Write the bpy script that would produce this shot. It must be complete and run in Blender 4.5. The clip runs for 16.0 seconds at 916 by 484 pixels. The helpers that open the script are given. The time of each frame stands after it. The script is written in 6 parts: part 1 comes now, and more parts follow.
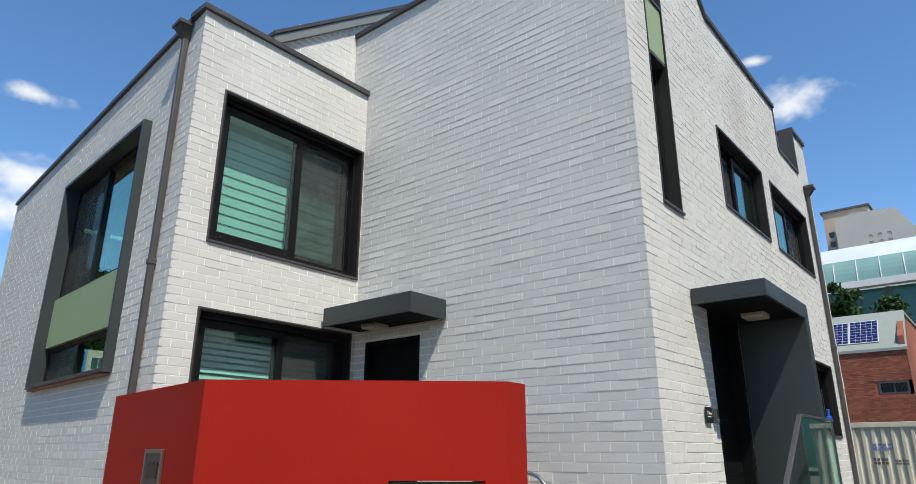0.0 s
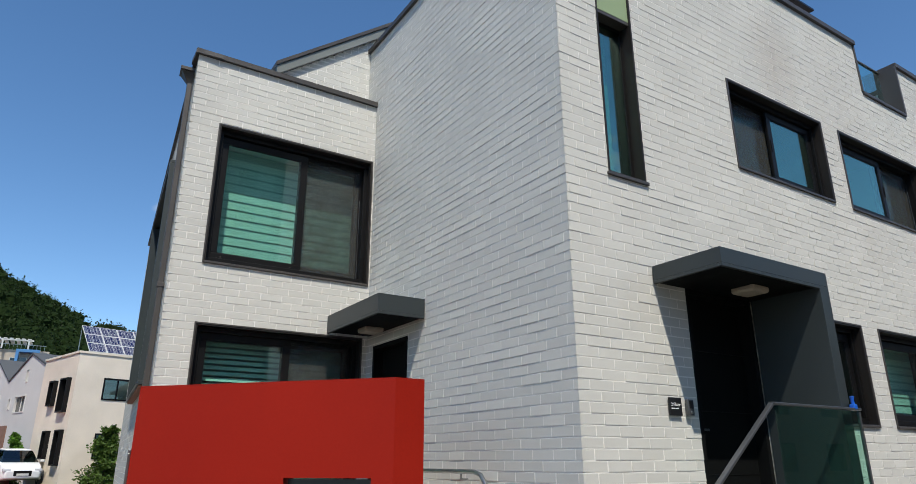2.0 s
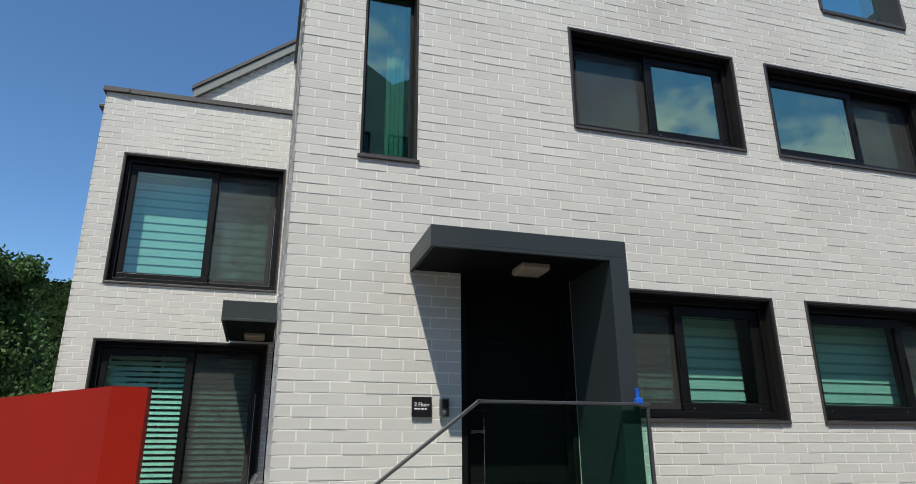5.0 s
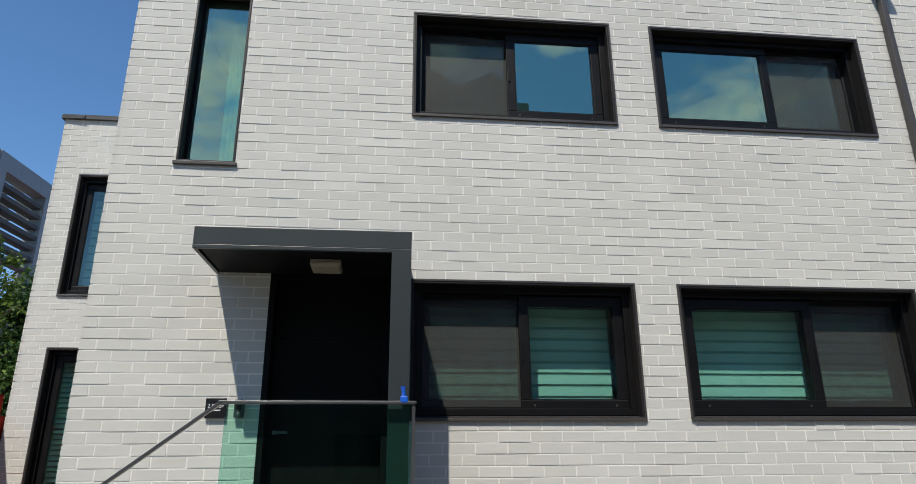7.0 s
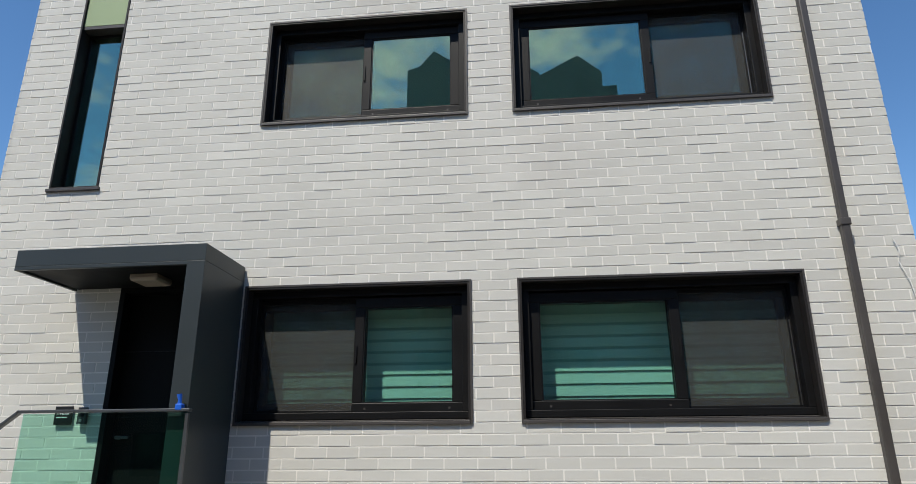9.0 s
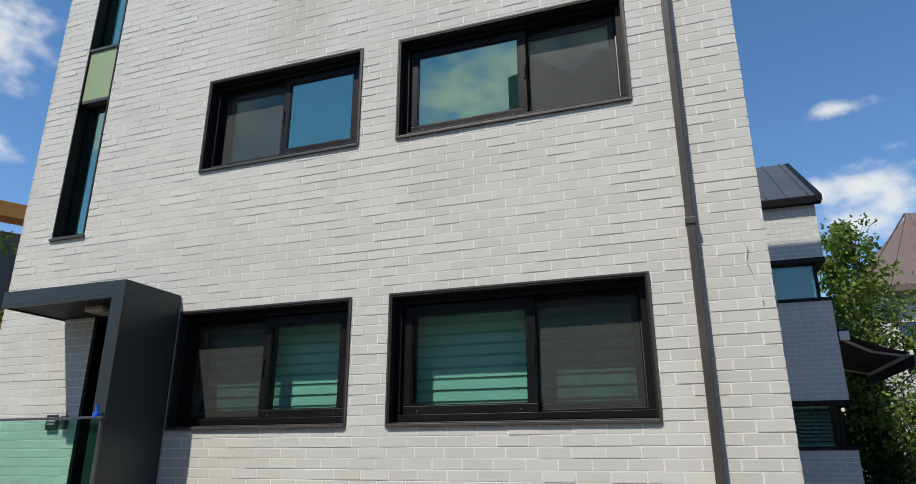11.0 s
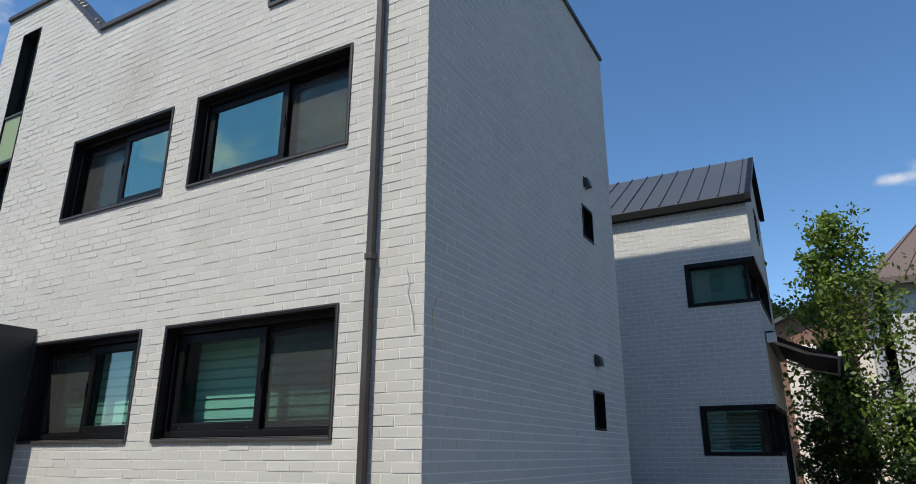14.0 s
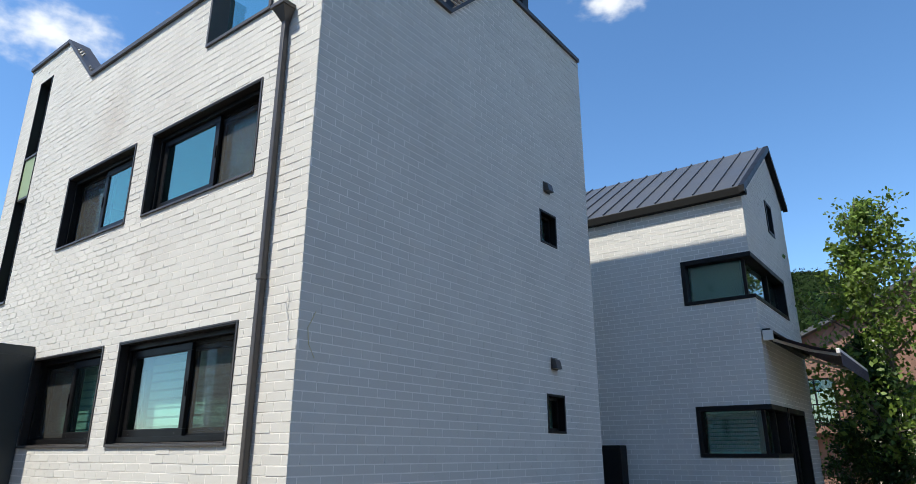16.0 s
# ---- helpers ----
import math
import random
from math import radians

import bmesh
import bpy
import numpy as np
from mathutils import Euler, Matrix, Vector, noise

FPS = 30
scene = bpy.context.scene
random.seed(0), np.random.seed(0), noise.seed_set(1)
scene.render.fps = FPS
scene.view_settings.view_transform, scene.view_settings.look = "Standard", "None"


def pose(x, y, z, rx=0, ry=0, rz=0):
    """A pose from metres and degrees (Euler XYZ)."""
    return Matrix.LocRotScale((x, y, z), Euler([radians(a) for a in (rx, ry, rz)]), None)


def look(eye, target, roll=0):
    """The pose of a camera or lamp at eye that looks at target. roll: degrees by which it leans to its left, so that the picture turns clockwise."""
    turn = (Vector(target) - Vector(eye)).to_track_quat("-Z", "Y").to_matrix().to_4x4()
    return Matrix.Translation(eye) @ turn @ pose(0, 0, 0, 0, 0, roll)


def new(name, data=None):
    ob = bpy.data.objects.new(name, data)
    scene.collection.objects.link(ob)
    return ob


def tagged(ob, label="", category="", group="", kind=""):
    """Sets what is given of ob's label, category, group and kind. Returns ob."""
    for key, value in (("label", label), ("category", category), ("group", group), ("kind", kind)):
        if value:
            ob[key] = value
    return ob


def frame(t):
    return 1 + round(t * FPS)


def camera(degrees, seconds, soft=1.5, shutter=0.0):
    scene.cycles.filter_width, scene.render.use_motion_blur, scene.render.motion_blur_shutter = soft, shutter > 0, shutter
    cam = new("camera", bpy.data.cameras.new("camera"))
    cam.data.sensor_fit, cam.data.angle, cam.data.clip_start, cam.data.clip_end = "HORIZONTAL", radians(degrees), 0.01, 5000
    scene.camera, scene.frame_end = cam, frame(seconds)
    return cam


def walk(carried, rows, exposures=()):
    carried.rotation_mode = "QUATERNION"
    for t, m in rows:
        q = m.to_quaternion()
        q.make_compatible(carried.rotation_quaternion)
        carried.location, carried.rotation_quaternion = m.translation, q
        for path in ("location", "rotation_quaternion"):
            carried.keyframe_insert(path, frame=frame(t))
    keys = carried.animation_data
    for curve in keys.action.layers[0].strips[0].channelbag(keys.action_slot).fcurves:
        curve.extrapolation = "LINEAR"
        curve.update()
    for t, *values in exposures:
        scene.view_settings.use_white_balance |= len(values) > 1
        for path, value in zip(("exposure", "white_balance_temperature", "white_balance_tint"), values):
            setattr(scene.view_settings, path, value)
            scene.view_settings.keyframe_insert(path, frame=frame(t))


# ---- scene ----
cam = camera(69.8, 16.0, soft=0.8)
PATH = [
    (0, (-0.168, 0.268, 1.884), (-1.388, 1.728, 2.5), 0.2),
    (0.5, (0.301, 0.749, 1.868), (-1.026, 2.11, 2.488), 0.1),
    (1, (0.696, 1.228, 1.834), (-0.754, 2.455, 2.462), -0.0),
    (1.5, (1.104, 1.725, 1.87), (-0.415, 2.865, 2.496), 0.0),
    (2, (1.402, 2.231, 1.821), (-0.195, 3.257, 2.452), -0.1),
    (2.5, (1.689, 2.814, 1.846), (0.041, 3.756, 2.474), -0.2),
    (3, (1.889, 3.408, 1.84), (0.198, 4.268, 2.472), -0.2),
    (5.5, (2.751, 6.479, 1.876), (0.909, 6.938, 2.504), -0.4),
    (6, (2.838, 7.132, 1.869), (0.978, 7.512, 2.498), -0.4),
    (6.5, (2.89, 7.787, 1.873), (1.013, 8.079, 2.5), -0.4),
    (7, (2.948, 8.411, 1.877), (1.06, 8.614, 2.503), -0.4),
    (7.5, (2.955, 9.059, 1.888), (1.057, 9.173, 2.509), -0.4),
    (8, (2.954, 9.741, 1.893), (1.053, 9.768, 2.512), -0.4),
    (8.5, (2.884, 10.408, 1.917), (0.984, 10.316, 2.534), -0.3),
    (9, (2.869, 11.073, 1.947), (0.975, 10.871, 2.558), -0.3),
    (9.2, (2.837, 11.322, 1.898), (0.951, 11.075, 2.516), -0.3),
    (11.3, (2.808, 13.971, 1.94), (1.034, 13.286, 2.56), -0.1),
    (11.5, (2.742, 14.21, 1.981), (0.978, 13.501, 2.602), -0.2),
    (12, (2.68, 14.824, 2.025), (0.931, 14.079, 2.645), -0.2),
    (12.5, (2.523, 15.386, 2.042), (0.792, 14.596, 2.659), -0.1),
    (13, (2.371, 15.95, 2.043), (0.658, 15.122, 2.661), -0.1),
    (13.5, (2.193, 16.505, 2.033), (0.511, 15.614, 2.649), -0.2),
    (14, (2.013, 17.103, 2.051), (0.346, 16.186, 2.667), -0.0),
    (14.5, (1.838, 17.669, 2.081), (0.186, 16.722, 2.692), 0.0),
    (15, (1.623, 18.184, 2.091), (0.004, 17.184, 2.705), 0.0),
    (15.5, (1.427, 18.63, 2.085), (-0.152, 17.567, 2.698), 0.0),
    (16, (1.242, 18.965, 2.096), (-0.277, 17.818, 2.71), -0.0),
]
walk(cam, [(t, look(eye, target, roll)) for t, eye, target, roll in PATH],
     exposures=[(t, stops, 6750, 8) for t, stops in ((0, 0.47), (0.5, 0.44), (1.0, 0.38), (1.5, 0.25), (2.0, 0.21), (3.0, 0.18), (9.0, 0.23), (13.0, 0.17), (14.5, 0.26), (15.3, 0.49), (16.0, 0.68))])

# ---- world, sun, exposure ----
SUN_TO = Vector((0.56, -0.265, 1.0)).normalized()
world = bpy.data.worlds.new("sky")
scene.world = world
world.use_nodes = True
wn = world.node_tree.nodes
sky = wn.new("ShaderNodeTexSky")
sky.sky_type = "NISHITA"
sky.sun_disc = False
sky.sun_elevation = math.asin(SUN_TO.z)
sky.sun_rotation = math.atan2(SUN_TO.x, SUN_TO.y)
sky.altitude, sky.air_density, sky.dust_density, sky.ozone_density = 300, 0.82, 0.0, 1.6
hue = wn.new("ShaderNodeHueSaturation")
hue.inputs["Saturation"].default_value = 1.19
wn["Background"].inputs["Strength"].default_value = 0.158
world.node_tree.links.new(sky.outputs[0], hue.inputs["Color"])
world.node_tree.links.new(hue.outputs[0], wn["Background"].inputs["Color"])
sun_data = bpy.data.lights.new("sun", "SUN")
sun_data.energy, sun_data.angle, sun_data.color = 4.2, radians(0.53), (1.0, 0.95, 0.87)
sun = new("sun", sun_data)
sun.matrix_world = look(SUN_TO * 60, (0, 0, 0))

# ---- materials ----


def material(name, base, rough=0.6, metal=0.0, vary=0.12, scale=3.0, grain=40.0, bump=0.15, bump_size=0.004,
             island=0.0, spec=0.5, stain=None, stretch=(1, 1, 1)):
    """A procedural surface: two scales of colour variation, relief, and a change from piece to piece."""
    m = bpy.data.materials.new(name)
    m.use_nodes = True
    nt = m.node_tree
    n, l = nt.nodes, nt.links
    b = n["Principled BSDF"]
    b.inputs["Metallic"].default_value = metal
    b.inputs["Specular IOR Level"].default_value = spec
    tc = n.new("ShaderNodeTexCoord")
    mp = n.new("ShaderNodeMapping")
    mp.inputs["Scale"].default_value = stretch
    l.new(tc.outputs["Object"], mp.inputs["Vector"])
    big = n.new("ShaderNodeTexNoise")
    big.inputs["Scale"].default_value, big.inputs["Detail"].default_value = scale, 5
    fine = n.new("ShaderNodeTexNoise")
    fine.inputs["Scale"].default_value, fine.inputs["Detail"].default_value = grain, 3
    l.new(mp.outputs[0], big.inputs["Vector"])
    l.new(mp.outputs[0], fine.inputs["Vector"])
    ramp = n.new("ShaderNodeMapRange")
    ramp.inputs["From Min"].default_value, ramp.inputs["From Max"].default_value = 0.3, 0.7
    ramp.inputs["To Min"].default_value, ramp.inputs["To Max"].default_value = 1 - vary, 1 + vary
    add = n.new("ShaderNodeMath")
    add.operation = "MULTIPLY_ADD"
    add.inputs[1].default_value, add.inputs[2].default_value = 0.3, 0.0
    l.new(fine.outputs["Fac"], add.inputs[0])
    mixv = n.new("ShaderNodeMath")
    mixv.operation = "MULTIPLY_ADD"
    mixv.inputs[1].default_value = 0.7
    l.new(big.outputs["Fac"], mixv.inputs[0])
    l.new(add.outputs[0], mixv.inputs[2])
    l.new(mixv.outputs[0], ramp.inputs["Value"])
    value = ramp.outputs[0]
    if island:
        info, geo = n.new("ShaderNodeObjectInfo"), n.new("ShaderNodeNewGeometry")
        s = n.new("ShaderNodeMath")
        s.operation = "ADD"
        l.new(info.outputs["Random"], s.inputs[0])
        l.new(geo.outputs["Random Per Island"], s.inputs[1])
        f = n.new("ShaderNodeMath")
        f.operation = "FRACT"
        l.new(s.outputs[0], f.inputs[0])
        r = n.new("ShaderNodeMapRange")
        r.inputs["To Min"].default_value, r.inputs["To Max"].default_value = 1 - island, 1 + island
        l.new(f.outputs[0], r.inputs["Value"])
        k = n.new("ShaderNodeMath")
        k.operation = "MULTIPLY"
        l.new(value, k.inputs[0])
        l.new(r.outputs[0], k.inputs[1])
        value = k.outputs[0]
    mul = n.new("ShaderNodeVectorMath")
    mul.operation = "SCALE"
    mul.inputs[0].default_value = base
    l.new(value, mul.inputs["Scale"])
    colour = mul.outputs[0]
    if stain:
        st = n.new("ShaderNodeTexNoise")
        st.inputs["Scale"].default_value, st.inputs["Detail"].default_value = stain[1], 6
        sm = n.new("ShaderNodeMapping")
        sm.inputs["Scale"].default_value = (1, 1, 0.18)
        l.new(tc.outputs["Object"], sm.inputs["Vector"])
        l.new(sm.outputs[0], st.inputs["Vector"])
        sr = n.new("ShaderNodeMapRange")
        sr.inputs["From Min"].default_value, sr.inputs["From Max"].default_value = 0.56, 0.78
        sr.inputs["To Max"].default_value = stain[2]
        l.new(st.outputs["Fac"], sr.inputs["Value"])
        mx = n.new("ShaderNodeMix")
        mx.data_type = "RGBA"
        mx.inputs["B"].default_value = (*stain[0], 1)
        l.new(sr.outputs[0], mx.inputs["Factor"])
        l.new(colour, mx.inputs["A"])
        colour = mx.outputs["Result"]
    l.new(colour, b.inputs["Base Color"])
    rr = n.new("ShaderNodeMapRange")
    rr.inputs["To Min"].default_value, rr.inputs["To Max"].default_value = max(0.02, rough - 0.12), min(1, rough + 0.12)
    l.new(big.outputs["Fac"], rr.inputs["Value"])
    l.new(rr.outputs[0], b.inputs["Roughness"])
    if bump:
        bp = n.new("ShaderNodeBump")
        bp.inputs["Strength"].default_value, bp.inputs["Distance"].default_value = bump, bump_size
        l.new(fine.outputs["Fac"], bp.inputs["Height"])
        l.new(bp.outputs[0], b.inputs["Normal"])
    return m


def glass_material(name, tint, ior=1.6, rough=0.0, shine=(1.0, 1.0, 1.0)):
    """Thin tinted glazing: what is behind shows through the tint, the gloss follows the viewing angle."""
    m = bpy.data.materials.new(name)
    m.use_nodes = True
    n, l = m.node_tree.nodes, m.node_tree.links
    n.remove(n["Principled BSDF"])
    clear, gloss, fres, mix = (n.new("ShaderNodeBsdfTransparent"), n.new("ShaderNodeBsdfGlossy"), n.new("ShaderNodeLayerWeight"), n.new("ShaderNodeMixShader"))
    fres.inputs["Blend"].default_value = 0.5
    power, amount = n.new("ShaderNodeMath"), n.new("ShaderNodeMath")
    power.operation, power.inputs[1].default_value = "POWER", 3.5
    amount.operation, amount.inputs[1].default_value, amount.inputs[2].default_value = "MULTIPLY_ADD", 0.55, ((ior - 1) / (ior + 1)) ** 2
    l.new(fres.outputs["Facing"], power.inputs[0])
    l.new(power.outputs[0], amount.inputs[0])
    clear.inputs["Color"].default_value = (*tint, 1)
    gloss.inputs["Roughness"].default_value = rough
    gloss.inputs["Color"].default_value = (*shine, 1)
    l.new(amount.outputs[0], mix.inputs[0])
    l.new(clear.outputs[0], mix.inputs[1])
    l.new(gloss.outputs[0], mix.inputs[2])
    l.new(mix.outputs[0], n["Material Output"].inputs["Surface"])
    return m


def screen_material(name, colour, open_part):
    """Insect mesh: fine dark threads with open gaps between them."""
    m = bpy.data.materials.new(name)
    m.use_nodes = True
    n, l = m.node_tree.nodes, m.node_tree.links
    n["Principled BSDF"].inputs["Base Color"].default_value = (*colour, 1)
    n["Principled BSDF"].inputs["Roughness"].default_value = 0.6
    clear, mix, noise_n, r, tc = n.new("ShaderNodeBsdfTransparent"), n.new("ShaderNodeMixShader"), n.new("ShaderNodeTexNoise"), n.new("ShaderNodeMapRange"), n.new("ShaderNodeTexCoord")
    noise_n.inputs["Scale"].default_value = 3.5
    l.new(tc.outputs["Object"], noise_n.inputs["Vector"])
    l.new(noise_n.outputs["Fac"], r.inputs["Value"])
    r.inputs["To Min"].default_value, r.inputs["To Max"].default_value = open_part - 0.12, open_part + 0.12
    l.new(r.outputs[0], mix.inputs[0])
    l.new(n["Principled BSDF"].outputs[0], mix.inputs[1])
    l.new(clear.outputs[0], mix.inputs[2])
    l.new(mix.outputs[0], n["Material Output"].inputs["Surface"])
    return m


BRICK = material("painted_brick", (0.566, 0.559, 0.518), 0.75, vary=0.07, scale=1.3, grain=160, bump=0.35, bump_size=0.002, island=0.035, spec=0.25,
                 stain=((0.40, 0.36, 0.33), 0.55, 0.33))
MORTAR = material("white_mortar", (0.78, 0.762, 0.715), 0.9, vary=0.06, scale=4, grain=200, bump=0.5, bump_size=0.003, spec=0.2)
PLASTER = material("inner_plaster", (0.45, 0.45, 0.44), 0.9, vary=0.05, bump=0.05)
CONCRETE = material("concrete", (0.36, 0.35, 0.33), 0.85, vary=0.15, scale=1.2, grain=60, bump=0.3)
CLADDING = material("slate_grey_metal_cladding", (0.031, 0.039, 0.041), 0.42, 0.0, vary=0.08, scale=0.8, grain=300, bump=0.03, bump_size=0.001, spec=0.45)
COPING = material("dark_bronze_coping", (0.055, 0.05, 0.047), 0.45, 0.0, vary=0.12, scale=2, grain=90, bump=0.05)
FRAME = material("black_window_frame", (0.006, 0.006, 0.0063), 0.45, vary=0.1, scale=4, grain=120, bump=0.03, spec=0.22)
REVEAL = material("dark_brown_reveal_sheet", (0.017, 0.0145, 0.0135), 0.5, vary=0.15, scale=3, grain=90, bump=0.05, spec=0.3)
PIPE = material("dark_brown_downpipe_paint", (0.062, 0.055, 0.05), 0.4, vary=0.15, scale=3, grain=70, bump=0.05)
SAGE = material("sage_green_panel", (0.27, 0.35, 0.19), 0.55, vary=0.05, scale=1, grain=220, bump=0.08, bump_size=0.001)
RED = material("red_painted_sheet", (0.295, 0.0135, 0.006), 0.52, vary=0.10, scale=0.9, grain=50, bump=0.04, bump_size=0.002,
               stain=((0.27, 0.011, 0.006), 0.9, 0.6), spec=0.12)
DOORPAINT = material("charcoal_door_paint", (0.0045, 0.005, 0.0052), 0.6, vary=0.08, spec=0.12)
STEEL = material("brushed_steel", (0.42, 0.42, 0.41), 0.32, 1.0, vary=0.08, grain=120, bump=0.04)
RAILMETAL = material("grey_rail_metal", (0.12, 0.125, 0.13), 0.35, 0.6, vary=0.06)
LAMPWHITE = material("opal_lamp_diffuser", (0.34, 0.29, 0.23), 0.4, vary=0.05, bump=0)
BLUE = material("blue_plastic", (0.01, 0.11, 0.55), 0.35, vary=0.05, bump=0)
SIGNBLACK = material("black_sign_plate", (0.012, 0.012, 0.013), 0.3, vary=0.05, bump=0)
WHITE = material("white_lettering", (0.8, 0.8, 0.8), 0.6, vary=0.02, bump=0)
BLIND = material("pale_blind_fabric", (0.72, 0.74, 0.70), 0.85, vary=0.04, grain=300, bump=0.2, bump_size=0.001)
GREYBLIND = material("grey_blind_fabric", (0.20, 0.22, 0.215), 0.85, vary=0.06, grain=300, bump=0.1, bump_size=0.001)
SHEER = material("grey_sheer_fabric", (0.48, 0.51, 0.485), 0.9, vary=0.05, bump=0)
GLASS = glass_material("green_tinted_glass", (0.725, 0.915, 0.872), 1.72)
COATED = glass_material("sky_reflecting_coated_glass", (0.56, 0.86, 0.78), 3.1, shine=(0.82, 1.0, 0.83))
RAILGLASS = glass_material("green_rail_glass", (0.68, 0.91, 0.83), 1.4)
SCREEN = screen_material("insect_mesh", (0.060, 0.064, 0.060), 0.63)
ROOFMETAL = material("standing_seam_roof_metal", (0.085, 0.09, 0.098), 0.4, 0.3, vary=0.06, scale=1)
WIRE = material("pale_cable_sheath", (0.62, 0.55, 0.33), 0.6, vary=0.1, bump=0)
ORANGE_SEAL = material("rust_brown_underside", (0.30, 0.12, 0.07), 0.7, vary=0.1)

# ---- building helpers ----


class Solid:
    """Collects boxes, prisms and tubes into one mesh."""

    def __init__(self):
        self.v, self.f = [], []

    def add(self, verts, faces):
        k = len(self.v)
        self.v += [tuple(p) for p in verts]
        self.f += [tuple(i + k for i in f) for f in faces]
        return self

    def hexa(self, p):
        """Eight corners: the lower four in order, then the upper four."""
        return self.add(p, [(3, 2, 1, 0), (4, 5, 6, 7), (0, 1, 5, 4), (1, 2, 6, 5), (2, 3, 7, 6), (3, 0, 4, 7)])

    def box(self, x0, y0, z0, x1, y1, z1):
        return self.hexa([(x0, y0, z0), (x1, y0, z0), (x1, y1, z0), (x0, y1, z0), (x0, y0, z1), (x1, y0, z1), (x1, y1, z1), (x0, y1, z1)])

    def beam(self, a, b, w, h, up=(0, 0, 1)):
        """A bar of width w and height h from a to b."""
        a, b, up = Vector(a), Vector(b), Vector(up)
        d = (b - a).normalized()
        s = d.cross(up).normalized() * (w / 2)
        u = s.cross(d).normalized() * (h / 2)
        return self.hexa([a - s - u, a + s - u, b + s - u, b - s - u, a - s + u, a + s + u, b + s + u, b - s + u])

    def tube(self, points, radii, n=10):
        """A round bar along points; one radius or one for each point."""
        if not hasattr(radii, "__len__"):
            radii = [radii] * len(points)
        pts = [Vector(p) for p in points]
        rings = []
        for i, p in enumerate(pts):
            d = (pts[min(i + 1, len(pts) - 1)] - pts[max(i - 1, 0)]).normalized()
            s = d.cross((0, 0, 1) if abs(d.z) < 0.9 else (0, 1, 0)).normalized()
            t = d.cross(s)
            rings.append([p + (s * math.cos(q) + t * math.sin(q)) * radii[i] for q in [2 * math.pi * j / n for j in range(n)]])
        verts = [v for r in rings for v in r]
        faces = [(i * n + j, i * n + (j + 1) % n, (i + 1) * n + (j + 1) % n, (i + 1) * n + j) for i in range(len(pts) - 1) for j in range(n)]
        faces += [tuple(range(n - 1, -1, -1)), tuple((len(pts) - 1) * n + j for j in range(n))]
        return self.add(verts, faces)

    def mesh(self, name, mat):
        me = bpy.data.meshes.new(name)
        me.from_pydata(self.v, [], self.f)
        me.validate()
        me.materials.append(mat)
        b = bmesh.new()
        b.from_mesh(me)
        bmesh.ops.recalc_face_normals(b, faces=b.faces)
        b.to_mesh(me)
        b.free()
        return me

    def make(self, name, mat, parent=None, label="", bevel=0.0, smooth=False):
        ob = new(name, self.mesh(name, mat))
        if parent:
            ob.parent = parent
        if label:
            ob["label"] = label
        if bevel:
            mod = ob.modifiers.new("edge", "BEVEL")
            mod.width, mod.segments, mod.limit_method = bevel, 2, "ANGLE"
        if smooth:
            ob.data.polygons.foreach_set("use_smooth", [True] * len(ob.data.polygons))
            ob.data.set_sharp_from_angle(angle=radians(40))
        return ob


def thing(name, label, category, group="", kind="", at=(0, 0, 0)):
    ob = new(name)
    ob.location = at
    ob.empty_display_size = 0.1
    return tagged(ob, label, category, group, kind)


class Wall:
    """A wall with an outside face from a to b (plan), seen from outside left to right; u runs along it, w outwards."""

    def __init__(self, a, b):
        self.a = Vector((a[0], a[1]))
        d = Vector((b[0] - a[0], b[1] - a[1]))
        self.length = d.length
        self.d = d.normalized()
        self.n = Vector((self.d.y, -self.d.x))

    def p(self, u, w, z):
        q = self.a + self.d * u + self.n * w
        return (q.x, q.y, z)

    def block(self, s, u0, u1, w0, w1, z0, z1, z1b=None):
        z1b = z1 if z1b is None else z1b
        return s.hexa([self.p(u0, w0, z0), self.p(u1, w0, z0), self.p(u1, w1, z0), self.p(u0, w1, z0),
                       self.p(u0, w0, z1), self.p(u1, w0, z1b), self.p(u1, w1, z1b), self.p(u0, w1, z1)])


COURSE, LENGTH, BASE = 0.0905, 0.268, 3.355 - 0.0905 * 36
BRICKS_TODO = []


def top_at(top, u):
    for (ua, za), (ub, zb) in zip(top, top[1:]):
        if ua <= u <= ub:
            return za + (zb - za) * (u - ua) / max(ub - ua, 1e-6)
    return top[-1][1] if u > top[-1][0] else top[0][1]


